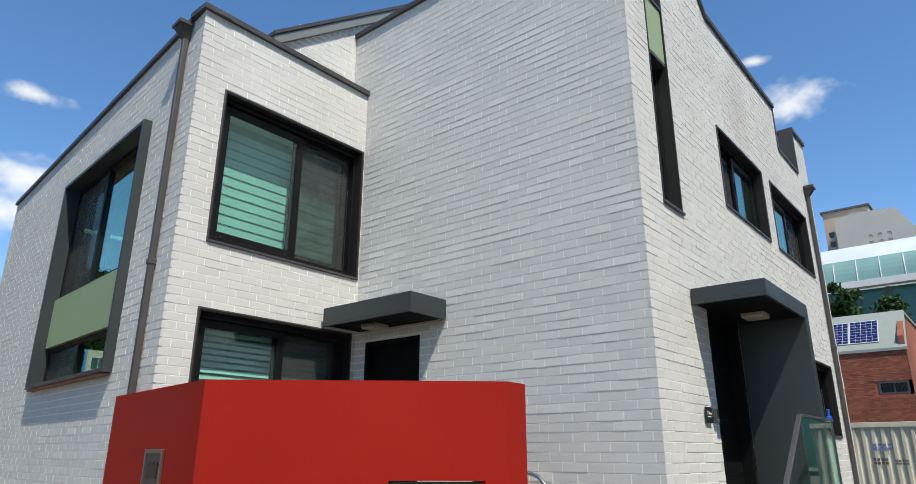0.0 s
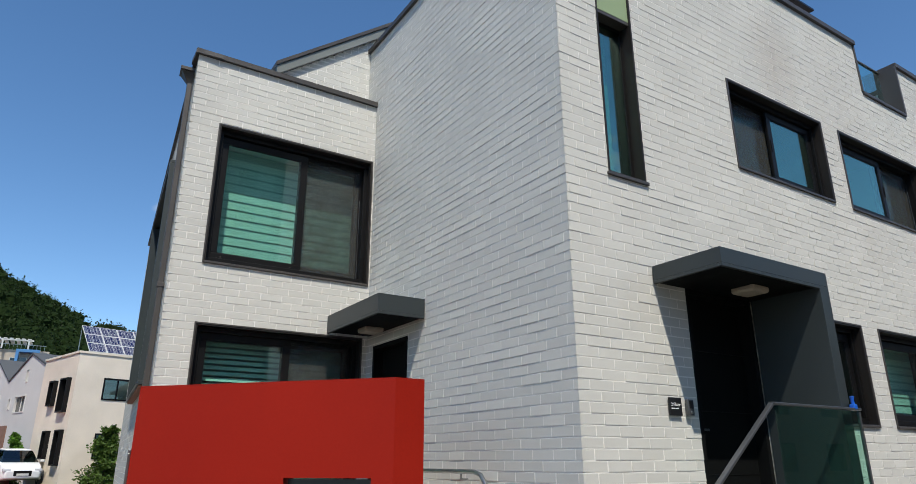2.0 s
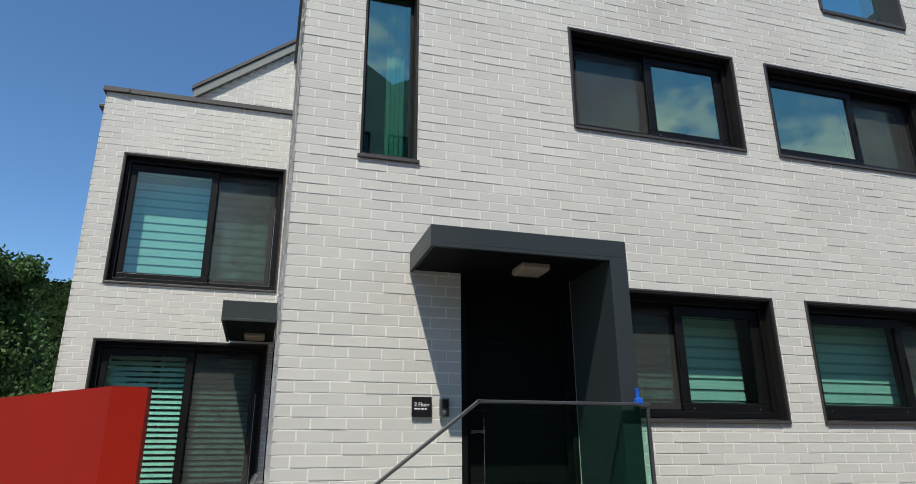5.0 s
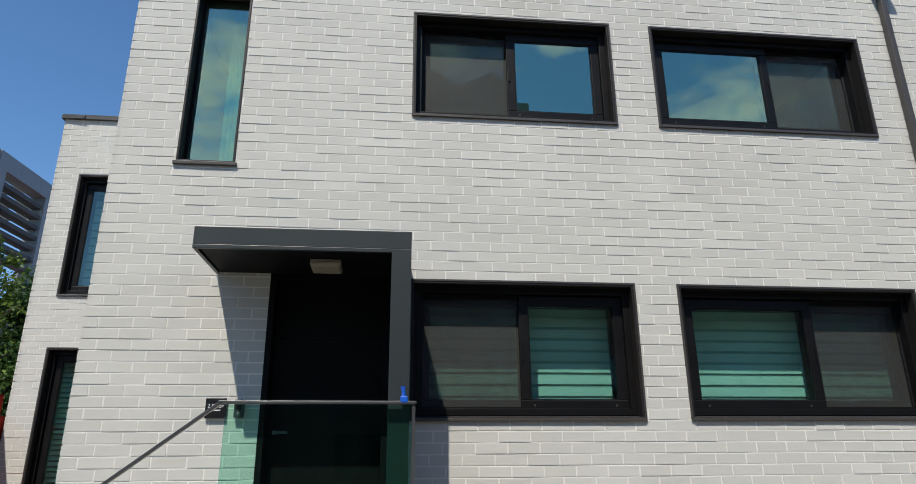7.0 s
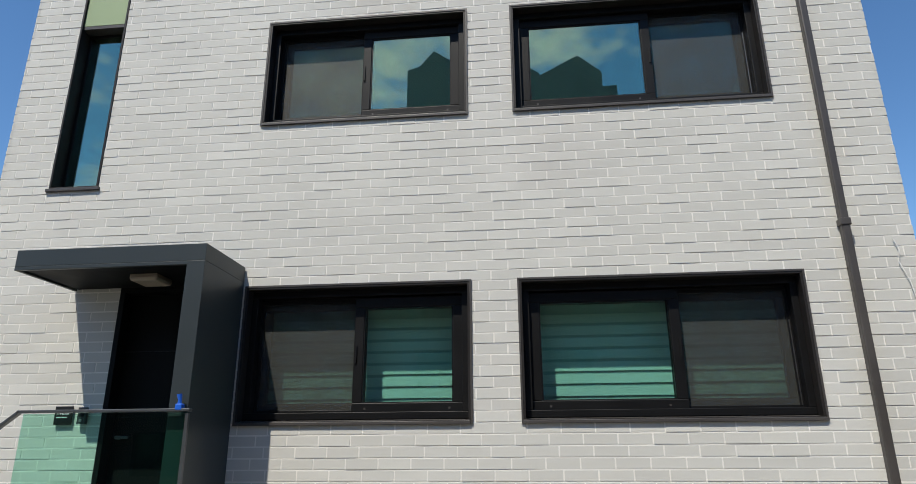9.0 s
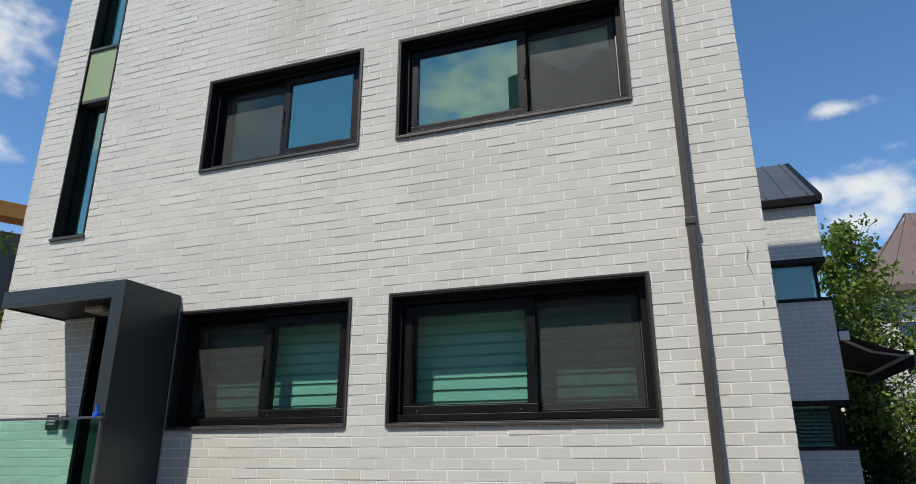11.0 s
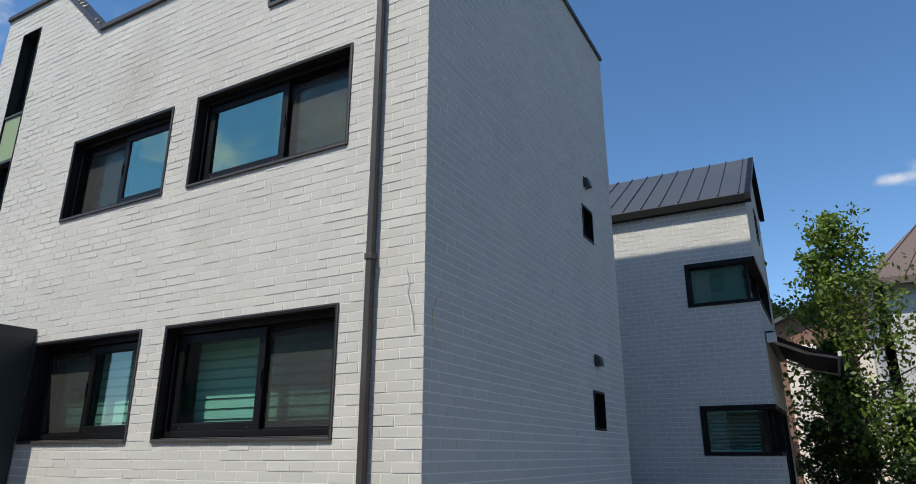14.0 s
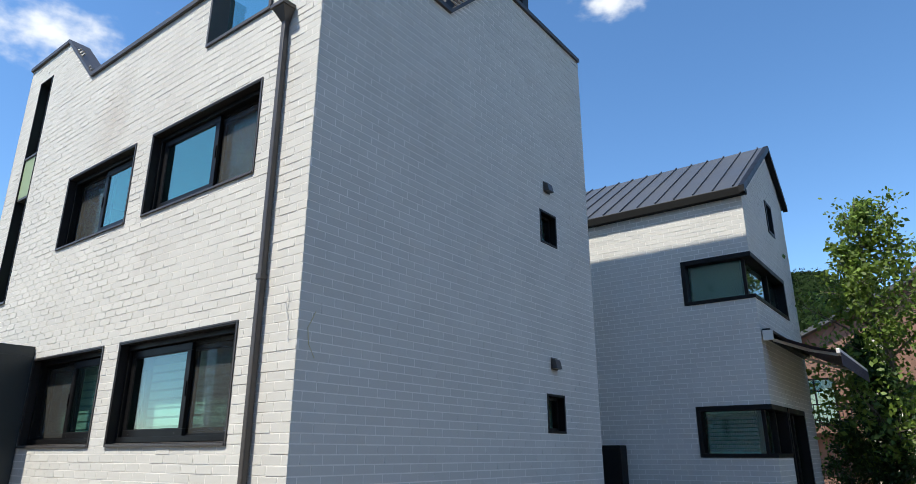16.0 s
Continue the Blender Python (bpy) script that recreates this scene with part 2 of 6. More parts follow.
def build_wall(name, label, wall, z0, top, openings, thick=0.26, near=None, bricks=(0, 99), trim=(0.0, 0.0)):
    """A backing with openings through it; its bricks are laid at the end of the file."""
    s = Solid()
    first, last = trim[0], wall.length - trim[1]
    cuts = sorted({first, last, *[u for u, _ in top if first < u < last], *[u for o in openings for u in o[:2] if first < u < last]})
    for ua, ub in zip(cuts, cuts[1:]):
        if ub - ua < 1e-4:
            continue
        mid = (ua + ub) / 2
        za, zb = top_at(top, ua + 1e-4), top_at(top, ub - 1e-4)
        low = z0
        for o in sorted([o for o in openings if o[0] < mid < o[1]], key=lambda o: o[2]):
            if o[2] > low:
                wall.block(s, ua, ub, -thick, 0, low, o[2])
            low = max(low, o[3])
        if low < min(za, zb) - 0.01:
            wall.block(s, ua, ub, -thick, 0, low, za, zb)
    ob = s.make(name, MORTAR)
    tagged(ob, label, "wall", kind="structure")
    BRICKS_TODO.append((ob, wall, z0, top, openings, near, bricks))
    return ob


def coping(name, wall, pts, w0=-0.30, w1=0.045, h=0.07, mat=None):
    """A folded metal cap that follows a wall's top line."""
    s = Solid()
    for (ua, za), (ub, zb) in zip(pts, pts[1:]):
        if ub - ua < 0.02:
            continue
        s.hexa([wall.p(ua, w0, za), wall.p(ub, w0, zb), wall.p(ub, w1, zb), wall.p(ua, w1, za),
                wall.p(ua, w0, za + h), wall.p(ub, w0, zb + h), wall.p(ub, w1, zb + h), wall.p(ua, w1, za + h)])
    ob = s.make(name, mat or COPING)
    return tagged(ob, "dark bronze folded metal coping along the wall top", "coping", kind="structure")


def frame_ring(wall, s, u0, u1, z0, z1, t, w0, w1):
    """Four bars round a rectangle."""
    wall.block(s, u0, u1, w0, w1, z0, z0 + t)
    wall.block(s, u0, u1, w0, w1, z1 - t, z1)
    wall.block(s, u0, u0 + t, w0, w1, z0 + t, z1 - t)
    wall.block(s, u1 - t, u1, w0, w1, z0 + t, z1 - t)


def pane(wall, s, u0, u1, z0, z1, w):
    wall.block(s, u0, u1, w - 0.006, w, z0, z1)


def sliding_window(name, label, wall, u0, u1, z0, z1, mesh_side, split=0.5, depth=0.145, sill=True, head=0.0, glazing=None):
    """A black sliding window in a metal-lined reveal: a glazed leaf in front, a second leaf behind its insect screen."""
    top = thing(name, label, "window", kind="structure")
    s = Solid()
    frame_ring(wall, s, u0, u1, z0, z1, 0.022, -0.26, 0.012)
    s.make("reveal_lining", REVEAL, top, "dark brown sheet-metal reveal lining", bevel=0.003)
    s = Solid()
    frame_ring(wall, s, u0 - 0.014, u1 + 0.014, z0 - 0.014, z1 + 0.014, 0.016, 0.004, 0.017)
    s.make("edge_flange", COPING, top, "thin folded metal flange round the opening")
    if sill:
        s = Solid()
        a, b = u0 + 0.004, u1 - 0.004
        s.hexa([wall.p(a, -depth, z0 + 0.004), wall.p(b, -depth, z0 + 0.004), wall.p(b, 0.026, z0 - 0.014), wall.p(a, 0.026, z0 - 0.014),
                wall.p(a, -depth, z0 + 0.040), wall.p(b, -depth, z0 + 0.040), wall.p(b, 0.026, z0 + 0.012), wall.p(a, 0.026, z0 + 0.012)])
        s.make("window_sill", COPING, top, "sloping dark metal sill", bevel=0.003)
    a, b, c, d = u0 + 0.022, u1 - 0.022, z0 + 0.036, z1 - 0.022
    s = Solid()
    frame_ring(wall, s, a, b, c, d, 0.058, -0.262, -0.085)
    s.make("outer_frame", FRAME, top, bevel=0.004)
    s = Solid()
    frame_ring(wall, s, a + 0.058, b - 0.058, c + 0.058, d - 0.058, 0.012, -0.25, -0.165)
    s.make("track_rail", FRAME, top)
    a, b, c, d = a + 0.056, b - 0.056, c + 0.05, d - 0.056 - head
    m = a + (b - a) * split
    for side, (p, q) in enumerate(((a, m + 0.045), (m - 0.045, b))):
        is_mesh = (side == 0) == (mesh_side == "left")
        w = -0.225 if is_mesh else -depth
        t = 0.085
        s = Solid()
        frame_ring(wall, s, p, q, c, d, t, w - 0.02, w + 0.02)
        sash = s.make("sash", FRAME, top, "black sliding sash", bevel=0.006)
        s = Solid()
        frame_ring(wall, s, p + t, q - t, c + t, d - t, 0.008, w - 0.012, w + 0.013)
        s.make("glazing_bead", FRAME, sash)
        s = Solid()
        pane(wall, s, p + t, q - t, c + t, d - t, w + 0.003)
        s.make("pane", glazing or GLASS, sash, "green tinted glass pane")
        if is_mesh:
            s = Solid()
            frame_ring(wall, s, p, q, c, d, 0.032, -0.192, -0.172)
            leaf = s.make("insect_screen", FRAME, top, "insect screen leaf in a thin black frame", bevel=0.003)
            s = Solid()
            wall.block(s, p + 0.032, q - 0.032, -0.183, -0.181, c + 0.032, d - 0.032)
            s.make("mesh_cloth", SCREEN, leaf, "fine grey insect mesh")
            if mesh_side == "right":
                s = Solid()
                wall.block(s, q - 0.022, q - 0.012, -0.172, -0.166, c + 0.03, c + (d - c) * 0.72)
                s.make("track_strip", STEEL, leaf, "bright aluminium track strip")
        else:
            s = Solid()
            wall.block(s, (p + 0.012) if side else (q - 0.03), (p + 0.03) if side else (q - 0.012), w + 0.02, w + 0.034, (c + d) / 2 - 0.08, (c + d) / 2 + 0.08)
            s.make("pull_handle", FRAME, sash, bevel=0.003)
            for k in (0.12, 0.88):
                s = Solid()
                wall.block(s, p + (q - p) * k - 0.008, p + (q - p) * k + 0.008, w + 0.02, w + 0.022, c + 0.03, c + 0.046)
                s.make("drain_cap", COPING, sash)
    return top


def roller_blind(wall, u0, u1, z0, z1, w, band=0.078, step=0.105, label="pale zebra roller blind hanging behind the glass", fine=False, wall_back=-0.26, cloth=None):
    """Alternating opaque and sheer bands, or narrow tilted slats."""
    top = thing("window_blind", label, "blind", group="window blinds")
    s = Solid()
    wall.block(s, u0, u1, w - 0.05, wall_back, z1 - 0.03, z1 + 0.16)
    s.make("head_box", BLIND, top, bevel=0.004)
    pitch = 0.07 if fine else step
    h = 0.047 if fine else band
    k = Solid()
    tilt = 0.012 if fine else 0.0
    k.hexa([wall.p(u0, w - 0.002 - tilt, 0), wall.p(u1, w - 0.002 - tilt, 0), wall.p(u1, w + tilt, 0), wall.p(u0, w + tilt, 0),
            wall.p(u0, w - 0.002 - tilt, h), wall.p(u1, w - 0.002 - tilt, h), wall.p(u1, w - tilt, h), wall.p(u0, w - tilt, h)])
    me = k.mesh("slat", cloth or BLIND)
    z = z0
    while z + h < z1 - 0.05:
        o = new("slat", me)
        o.parent, o.location = top, (0, 0, z)
        z += pitch
    if not fine:
        s = Solid()
        wall.block(s, u0, u1, w - 0.012, w - 0.010, z0, z1 - 0.05)
        s.make("sheer_cloth", SHEER, top, "grey sheer cloth between the bands")
    s = Solid()
    wall.block(s, u0, u1, w - 0.01, w + 0.008, z0 - 0.03, z0)
    s.make("bottom_rail", BLIND, top, bevel=0.003)
    return top


# ---- the ground ----
GROUND = 0.25
ASPHALT = material("worn_grey_paving", (0.130, 0.116, 0.096), 0.9, vary=0.2, scale=0.3, grain=25, bump=0.4)
g = Solid()
g.add([(-900, -900, GROUND), (900, -900, GROUND), (900, 900, GROUND), (-900, 900, GROUND)], [(0, 1, 2, 3)])
tagged(g.make("ground", ASPHALT), "worn grey paved ground reaching to the horizon", "ground", kind="structure")

# ---- the house: walls ----
FX, SY, NY, BX = -2.6, 5.95, 14.24, -8.78
front = Wall((FX, SY), (FX, NY))
south = Wall((BX, SY), (FX, SY))
north = Wall((FX, NY), (BX, NY))
west = Wall((BX, NY), (BX, SY))
wing_front = Wall((-6.65, 3.38), (-6.65, SY))
wing_south = Wall((-14.9, 4.07), (-6.65, 3.38))
Z0 = 0.25


def fy(y):
    return y - SY


FRONT_TOP = [(0, 9.0), (fy(7.5), 9.0), (fy(8.68), 7.88), (fy(12.6), 7.88), (fy(12.6001), 7.95), (fy(NY), 7.95)]
NOTCH = (fy(12.05), fy(13.32), 7.03, 8.6)
W1, W2 = (fy(8.59), fy(10.575), 4.972, 6.115), (fy(11.02), fy(13.315), 4.972, 6.115)
W3, W4 = (fy(8.60), fy(10.59), 2.18, 3.352), (fy(11.01), fy(13.32), 2.18, 3.352)
SLIT = (fy(6.49), fy(7.0), 4.40, 8.55)
DOOR = (fy(7.40), fy(8.42), 1.12, 3.396)
build_wall("wall_front", "painted off-white brick wall with uneven courses and deep window openings", front, Z0, FRONT_TOP, [W1, W2, W3, W4, SLIT, DOOR, NOTCH],
           near=(fy(7.0), fy(13.4), 1.75, 4.98))
SOUTH_TOP = [(0, 8.0), (-5.2 - BX, 8.0), (-4.1 - BX, 9.0), (FX - BX, 9.0)]
SDOOR = (-6.45 - BX, -5.50 - BX, 1.12, 3.24)
build_wall("wall_south", "tall blank painted off-white brick wall", south, Z0, SOUTH_TOP, [SDOOR], near=(-5.4 - BX, FX - BX, 1.7, 3.9), bricks=(-7.1 - BX, 99), trim=(0.262, 0.262))
NORTH_TOP = [(0, 7.95), (FX + 4.83, 7.9), (FX + 6.1, 9.17), (FX - BX, 9.17)]
V1, V2 = (FX + 7.10, FX + 7.61, 5.17, 5.71), (FX + 7.10, FX + 7.62, 2.37, 2.91)
build_wall("wall_north", "shaded painted brick wall with two small windows", north, Z0, NORTH_TOP, [V1, V2], near=(0.0, 4.0, 1.7, 3.6), trim=(0.262, 0.262))
s = Solid()
west.block(s, 0, west.length, -0.26, 0, Z0, 9.0)
tagged(s.make("wall_west", MORTAR), "plain white rear wall of the house", "wall", kind="structure")
WING_TOP = [(0, 6.88), (SY - 3.38, 6.88)]
LW, LW2 = (0.365, 2.53, 4.105, 5.955), (0.37, 2.48, 1.2, 3.355)
build_wall("wall_wing_front", "painted off-white brick wall with two large windows", wing_front, Z0, WING_TOP, [LW, LW2], near=(0, 2.5, 2.4, 4.1), trim=(0.035, 0.003))
WL = wing_south.length


def wx(x):
    return (x + 14.9) / 8.25 * WL


BAY = (wx(-11.0), wx(-7.86), 2.74, 5.86)
build_wall("wall_wing_south", "painted off-white brick side wall with a framed bay window", wing_south, Z0, [(0, 6.62), (WL, 6.88)], [BAY], near=(wx(-9), WL, 1.7, 3.4), trim=(0, 0.035))
s = Solid()
s.hexa([(-14.9, 4.07, Z0), (-14.64, 4.07, Z0), (-14.64, 9, Z0), (-14.9, 9, Z0), (-14.9, 4.07, 6.6), (-14.64, 4.07, 6.6), (-14.64, 9, 6.6), (-14.9, 9, 6.6)])
s.box(-14.9, 8.74, Z0, BX, 9.0, 6.6)
tagged(s.make("wall_wing_rear", MORTAR), "plain white rear walls of the side wing", "wall", kind="structure")
s = Solid()
s.hexa([(-6.652, 3.383, Z0), (-6.652, 3.42, Z0), (-6.69, 3.42, Z0), (-6.69, 3.386, Z0), (-6.652, 3.383, 6.86), (-6.652, 3.42, 6.86), (-6.69, 3.42, 6.86), (-6.69, 3.386, 6.86)])
tagged(s.make("wall_wing_corner", MORTAR), "mortar core of the wing's brick corner", "wall", kind="structure")
# floors and roofs inside
for nm, z, in (("floor_lower", 1.05), ("floor_upper", 3.85)):
    s = Solid()
    s.box(BX + 0.26, SY + 0.26, z - 0.2, FX - 0.26, NY - 0.26, z)
    s.add([(-14.6, 4.35, z), (-6.92, 3.68, z), (-6.92, SY, z), (BX, SY, z), (BX, 8.7, z), (-14.6, 8.7, z)], [(0, 1, 2, 3, 4, 5)])
    tagged(s.make(nm, PLASTER), "plain pale floor inside the house", "floor", kind="structure")
s = Solid()
s.box(BX + 0.26, SY + 0.26, 6.7, FX - 0.26, NY - 0.26, 6.95)
s.add([(-14.6, 4.35, 6.4), (-6.92, 3.68, 6.4), (-6.92, SY, 6.4), (BX, SY, 6.4), (BX, 8.7, 6.4), (-14.6, 8.7, 6.4)], [(0, 1, 2, 3, 4, 5)])
tagged(s.make("roof_deck", CONCRETE), "flat grey concrete roof deck behind the parapets", "roof", kind="structure")
# inner partitions keep each room dark
s = Solid()
s.box(-5.6, SY + 0.26, 1.05, -5.5, NY - 0.26, 6.7)
s.box(-9.8, 4.2, 1.05, -9.7, SY, 6.4)
tagged(s.make("wall_partition", PLASTER), "plain plastered inner partition walls", "wall", kind="structure")
# copings
coping("coping", front, [(-0.02, 9.0), (fy(7.5), 9.0), (fy(8.68), 7.88), (fy(12.05), 7.88)])
coping("coping", front, [(fy(13.32), 7.95), (fy(NY) + 0.02, 7.95)])
coping("coping", south, SOUTH_TOP)
coping("coping", north, NORTH_TOP)
coping("coping", wing_front, [(-0.04, 6.88), (SY - 3.38, 6.88)])
coping("coping", wing_south, [(0, 6.62), (WL + 0.04, 6.88)], h=0.06)

# weather streaks above the upper window of the front
nt = BRICK.node_tree
geo, dist_n, rng_n, nz_n, mul_n = (nt.nodes.new("ShaderNodeNewGeometry"), nt.nodes.new("ShaderNodeVectorMath"), nt.nodes.new("ShaderNodeMapRange"), nt.nodes.new("ShaderNodeTexNoise"), nt.nodes.new("ShaderNodeMath"))
scl = nt.nodes.new("ShaderNodeMapping")
scl.inputs["Location"].default_value, scl.inputs["Scale"].default_value = (2.6 * 0.9, -9.75 * 1.5, -6.75), (0.9, 1.5, 1.0)
nt.links.new(geo.outputs["Position"], scl.inputs["Vector"])
dist_n.operation = "LENGTH"
nt.links.new(scl.outputs[0], dist_n.inputs[0])
rng_n.inputs["From Min"].default_value, rng_n.inputs["From Max"].default_value, rng_n.inputs["To Min"].default_value, rng_n.inputs["To Max"].default_value = 0.15, 1.0, 0.75, 0.0
nt.links.new(dist_n.outputs["Value"], rng_n.inputs["Value"])
str_n = nt.nodes.new("ShaderNodeMapping")
str_n.inputs["Scale"].default_value = (3, 3.2, 0.5)
nt.links.new(geo.outputs["Position"], str_n.inputs["Vector"])
nt.links.new(str_n.outputs[0], nz_n.inputs["Vector"])
nz_n.inputs["Scale"].default_value = 1.6
mul_n.operation = "MULTIPLY"
nt.links.new(rng_n.outputs[0], mul_n.inputs[0])
nt.links.new(nz_n.outputs["Fac"], mul_n.inputs[1])
mix_n = nt.nodes.new("ShaderNodeMix")
mix_n.data_type = "RGBA"
mix_n.inputs["B"].default_value = (0.34, 0.29, 0.25, 1)
base_in = nt.nodes["Principled BSDF"].inputs["Base Color"]
nt.links.new(base_in.links[0].from_socket, mix_n.inputs["A"])
nt.links.new(mul_n.outputs[0], mix_n.inputs["Factor"])
nt.links.new(mix_n.outputs["Result"], base_in)

# ---- windows of the house ----
sliding_window("window_1", "black sliding window in a deep dark reveal, insect screen on one leaf", front, *W1, "left", split=0.495, glazing=COATED)
sliding_window("window_2", "wide black sliding window in a deep dark reveal reflecting sky", front, *W2, "right", split=0.563, glazing=COATED)
sliding_window("window_3", "black sliding window beside the porch with a half-lit blind", front, *W3, "left", split=0.505, head=0.012)
sliding_window("window_4", "wide black sliding window with a pale banded blind", front, *W4, "right", split=0.562, head=0.012)
sliding_window("window_5", "large black sliding window with a pale banded blind", wing_front, *LW, "right", split=0.56, head=0.02)
sliding_window("window_6", "tall black sliding garden window with a slatted blind", wing_front, *LW2, "right", split=0.55, sill=False)
roller_blind(front, W3[0] + 0.12, W3[1] - 0.14, W3[2] + 0.12, W3[3] - 0.1, -0.375)
roller_blind(front, W4[0] + 0.12, W4[1] - 0.12, W4[2] + 0.12, W4[3] - 0.1, -0.375)
roller_blind(wing_front, LW[0] + 0.12, LW[1] - 0.12, LW[2] + 0.13, LW[3] - 0.1, -0.385, band=0.095, step=0.124)
roller_blind(wing_front, LW2[0] + 0.12, LW2[1] - 0.12, LW2[2] + 0.13, LW2[3] - 0.08, -0.31, label="fine pale slatted blind behind the tall window", fine=True)

# tall slit: two narrow windows and a sage panel
slit = thing("window_7", "tall narrow slit window with a sage green panel between two panes", "window", kind="structure")
s = Solid()
frame_ring(front, s, *SLIT, 0.02, -0.27, 0.012)
s.make("reveal_lining", REVEAL, slit, bevel=0.003)
s = Solid()
front.block(s, SLIT[0] - 0.02, SLIT[1] + 0.02, -0.12, 0.03, 4.372, 4.402)
s.make("window_sill", COPING, slit, bevel=0.003)
s = Solid()
front.block(s, SLIT[0] + 0.02, SLIT[1] - 0.02, -0.05, -0.01, 6.27, 7.0)
s.make("sage_panel", SAGE, slit, "flat sage green infill panel", bevel=0.003)
s = Solid()
front.block(s, SLIT[0] + 0.02, SLIT[1] - 0.02, -0.2, 0.01, 7.0, 7.04)
front.block(s, SLIT[0] + 0.02, SLIT[1] - 0.02, -0.2, -0.012, 6.23, 6.27)
s.make("transom", COPING, slit, bevel=0.003)
for za, zb in ((4.42, 6.23), (7.04, 8.53)):
    s = Solid()
    frame_ring(front, s, SLIT[0] + 0.02, SLIT[1] - 0.02, za, zb, 0.03, -0.24, -0.125)
    f = s.make("outer_frame", FRAME, slit, bevel=0.003)
    s = Solid()
    pane(front, s, SLIT[0] + 0.05, SLIT[1] - 0.05, za + 0.03, zb - 0.03, -0.14)
    s.make("pane", COATED, f)

s = Solid()
for i in range(4):
    front.block(s, SLIT[0] + 0.27 + 0.045 * i, SLIT[0] + 0.31 + 0.045 * i, -0.345 - 0.012 * (i % 2), -0.335, 4.2, 6.55)
front.block(s, SLIT[0] - 0.05, SLIT[1] + 0.05, -0.36, -0.26, 6.55, 6.6)
tagged(s.make("curtain", SHEER), "grey hanging curtain behind the slit window", "curtain")

# small windows and vents of the north wall
for i, v in enumerate((V1, V2)):
    t = thing("window_%d" % (8 + i), "small black-framed square window in the shaded wall", "window", kind="structure")
    s = Solid()
    frame_ring(north, s, *v, 0.035, -0.2, 0.012)
    s.make("reveal_lining", FRAME, t, bevel=0.003)
    s = Solid()
    frame_ring(north, s, v[0] + 0.035, v[1] - 0.035, v[2] + 0.035, v[3] - 0.035, 0.04, -0.14, -0.09)
    f = s.make("sash", FRAME, t)
    s = Solid()
    pane(north, s, v[0] + 0.07, v[1] - 0.07, v[2] + 0.07, v[3] - 0.07, -0.11)
    s.make("pane", GLASS, f)
for z in (6.05, 3.27):
    t = thing("wall_vent", "small dark hooded vent on the shaded brick wall", "vent", group="wall vents")
    a = FX + 7.26
    s = Solid()
    s.hexa([north.p(a, 0.012, z), north.p(a + 0.16, 0.012, z), north.p(a + 0.16, 0.10, z), north.p(a, 0.10, z),
            north.p(a, 0.012, z + 0.15), north.p(a + 0.16, 0.012, z + 0.15), north.p(a + 0.16, 0.07, z + 0.13), north.p(a, 0.07, z + 0.13)])
    s.make("hood", PIPE, t, bevel=0.006)
    s = Solid()
    north.block(s, a - 0.012, a + 0.172, 0.008, 0.016, z - 0.012, z + 0.162)
    s.make("back_plate", PIPE, t)

# roof terrace cut: metal lining and glass balustrade
t = thing("terrace_balustrade", "dark metal-lined roof terrace cut with a glass balustrade", "balustrade")
a, b = fy(12.05), fy(13.32)
s = Solid()
front.block(s, a - 0.01, b + 0.02, -0.30, 0.03, 7.03, 7.075)
front.block(s, b - 0.012, b + 0.035, -0.30, 0.03, 7.075, 7.96)
front.block(s, a - 0.03, a + 0.008, -0.30, 0.02, 7.075, 7.9)
s.make("lining", COPING, t, "dark bronze sheet lining", bevel=0.003)
s = Solid()
pane(front, s, a + 0.03, b - 0.03, 7.08, 7.93, -0.22)
s.make("glass_panel", GLASS, t, "green tinted glass panel")
s = Solid()
front.block(s, a + 0.02, b - 0.02, -0.245, -0.205, 7.93, 7.955)
s.make("top_rail", COPING, t)
# post on the roof edge
t = thing("roof_post", "slim dark steel post standing at the roof edge", "post")
s = Solid()
s.box(-7.27, 13.7, 6.95, -7.19, 13.78, 9.62)
s.make("shaft", FRAME, t, bevel=0.004)
s = Solid()
s.beam((-7.2, 13.74, 9.36), (-6.9, 13.74, 9.62), 0.03, 0.03)
s.make("brace", FRAME, t)

VERGE = material("pale_grey_green_board", (0.17, 0.185, 0.175), 0.5, vary=0.08, scale=1.5, grain=120, bump=0.04)
# sloping roof over the wing, behind its parapet
t = thing("wing_roof", "dark sheet-metal pitched roof above a small brick gable", "roof", kind="structure")
gable = Wall((-6.97, 4.55), (-6.97, 7.7))
s = Solid()
s.hexa([(-8.7, 4.45, 7.24), (-6.88, 4.45, 7.24), (-6.88, 7.6, 9.66), (-8.7, 7.6, 9.66), (-8.7, 4.45, 7.30), (-6.88, 4.45, 7.30), (-6.88, 7.6, 9.72), (-8.7, 7.6, 9.72)])
s.hexa([(-8.7, 7.6, 9.66), (-6.88, 7.6, 9.66), (-6.88, 11.6, 7.0), (-8.7, 11.6, 7.0), (-8.7, 7.6, 9.72), (-6.88, 7.6, 9.72), (-6.88, 11.6, 7.06), (-8.7, 11.6, 7.06)])
s.make("roof_sheet", COPING, t)
s = Solid()
s.hexa([(-6.95, 4.47, 7.10), (-6.90, 4.47, 7.10), (-6.90, 7.6, 9.50), (-6.95, 7.6, 9.50), (-6.95, 4.47, 7.24), (-6.90, 4.47, 7.24), (-6.90, 7.6, 9.66), (-6.95, 7.6, 9.66)])
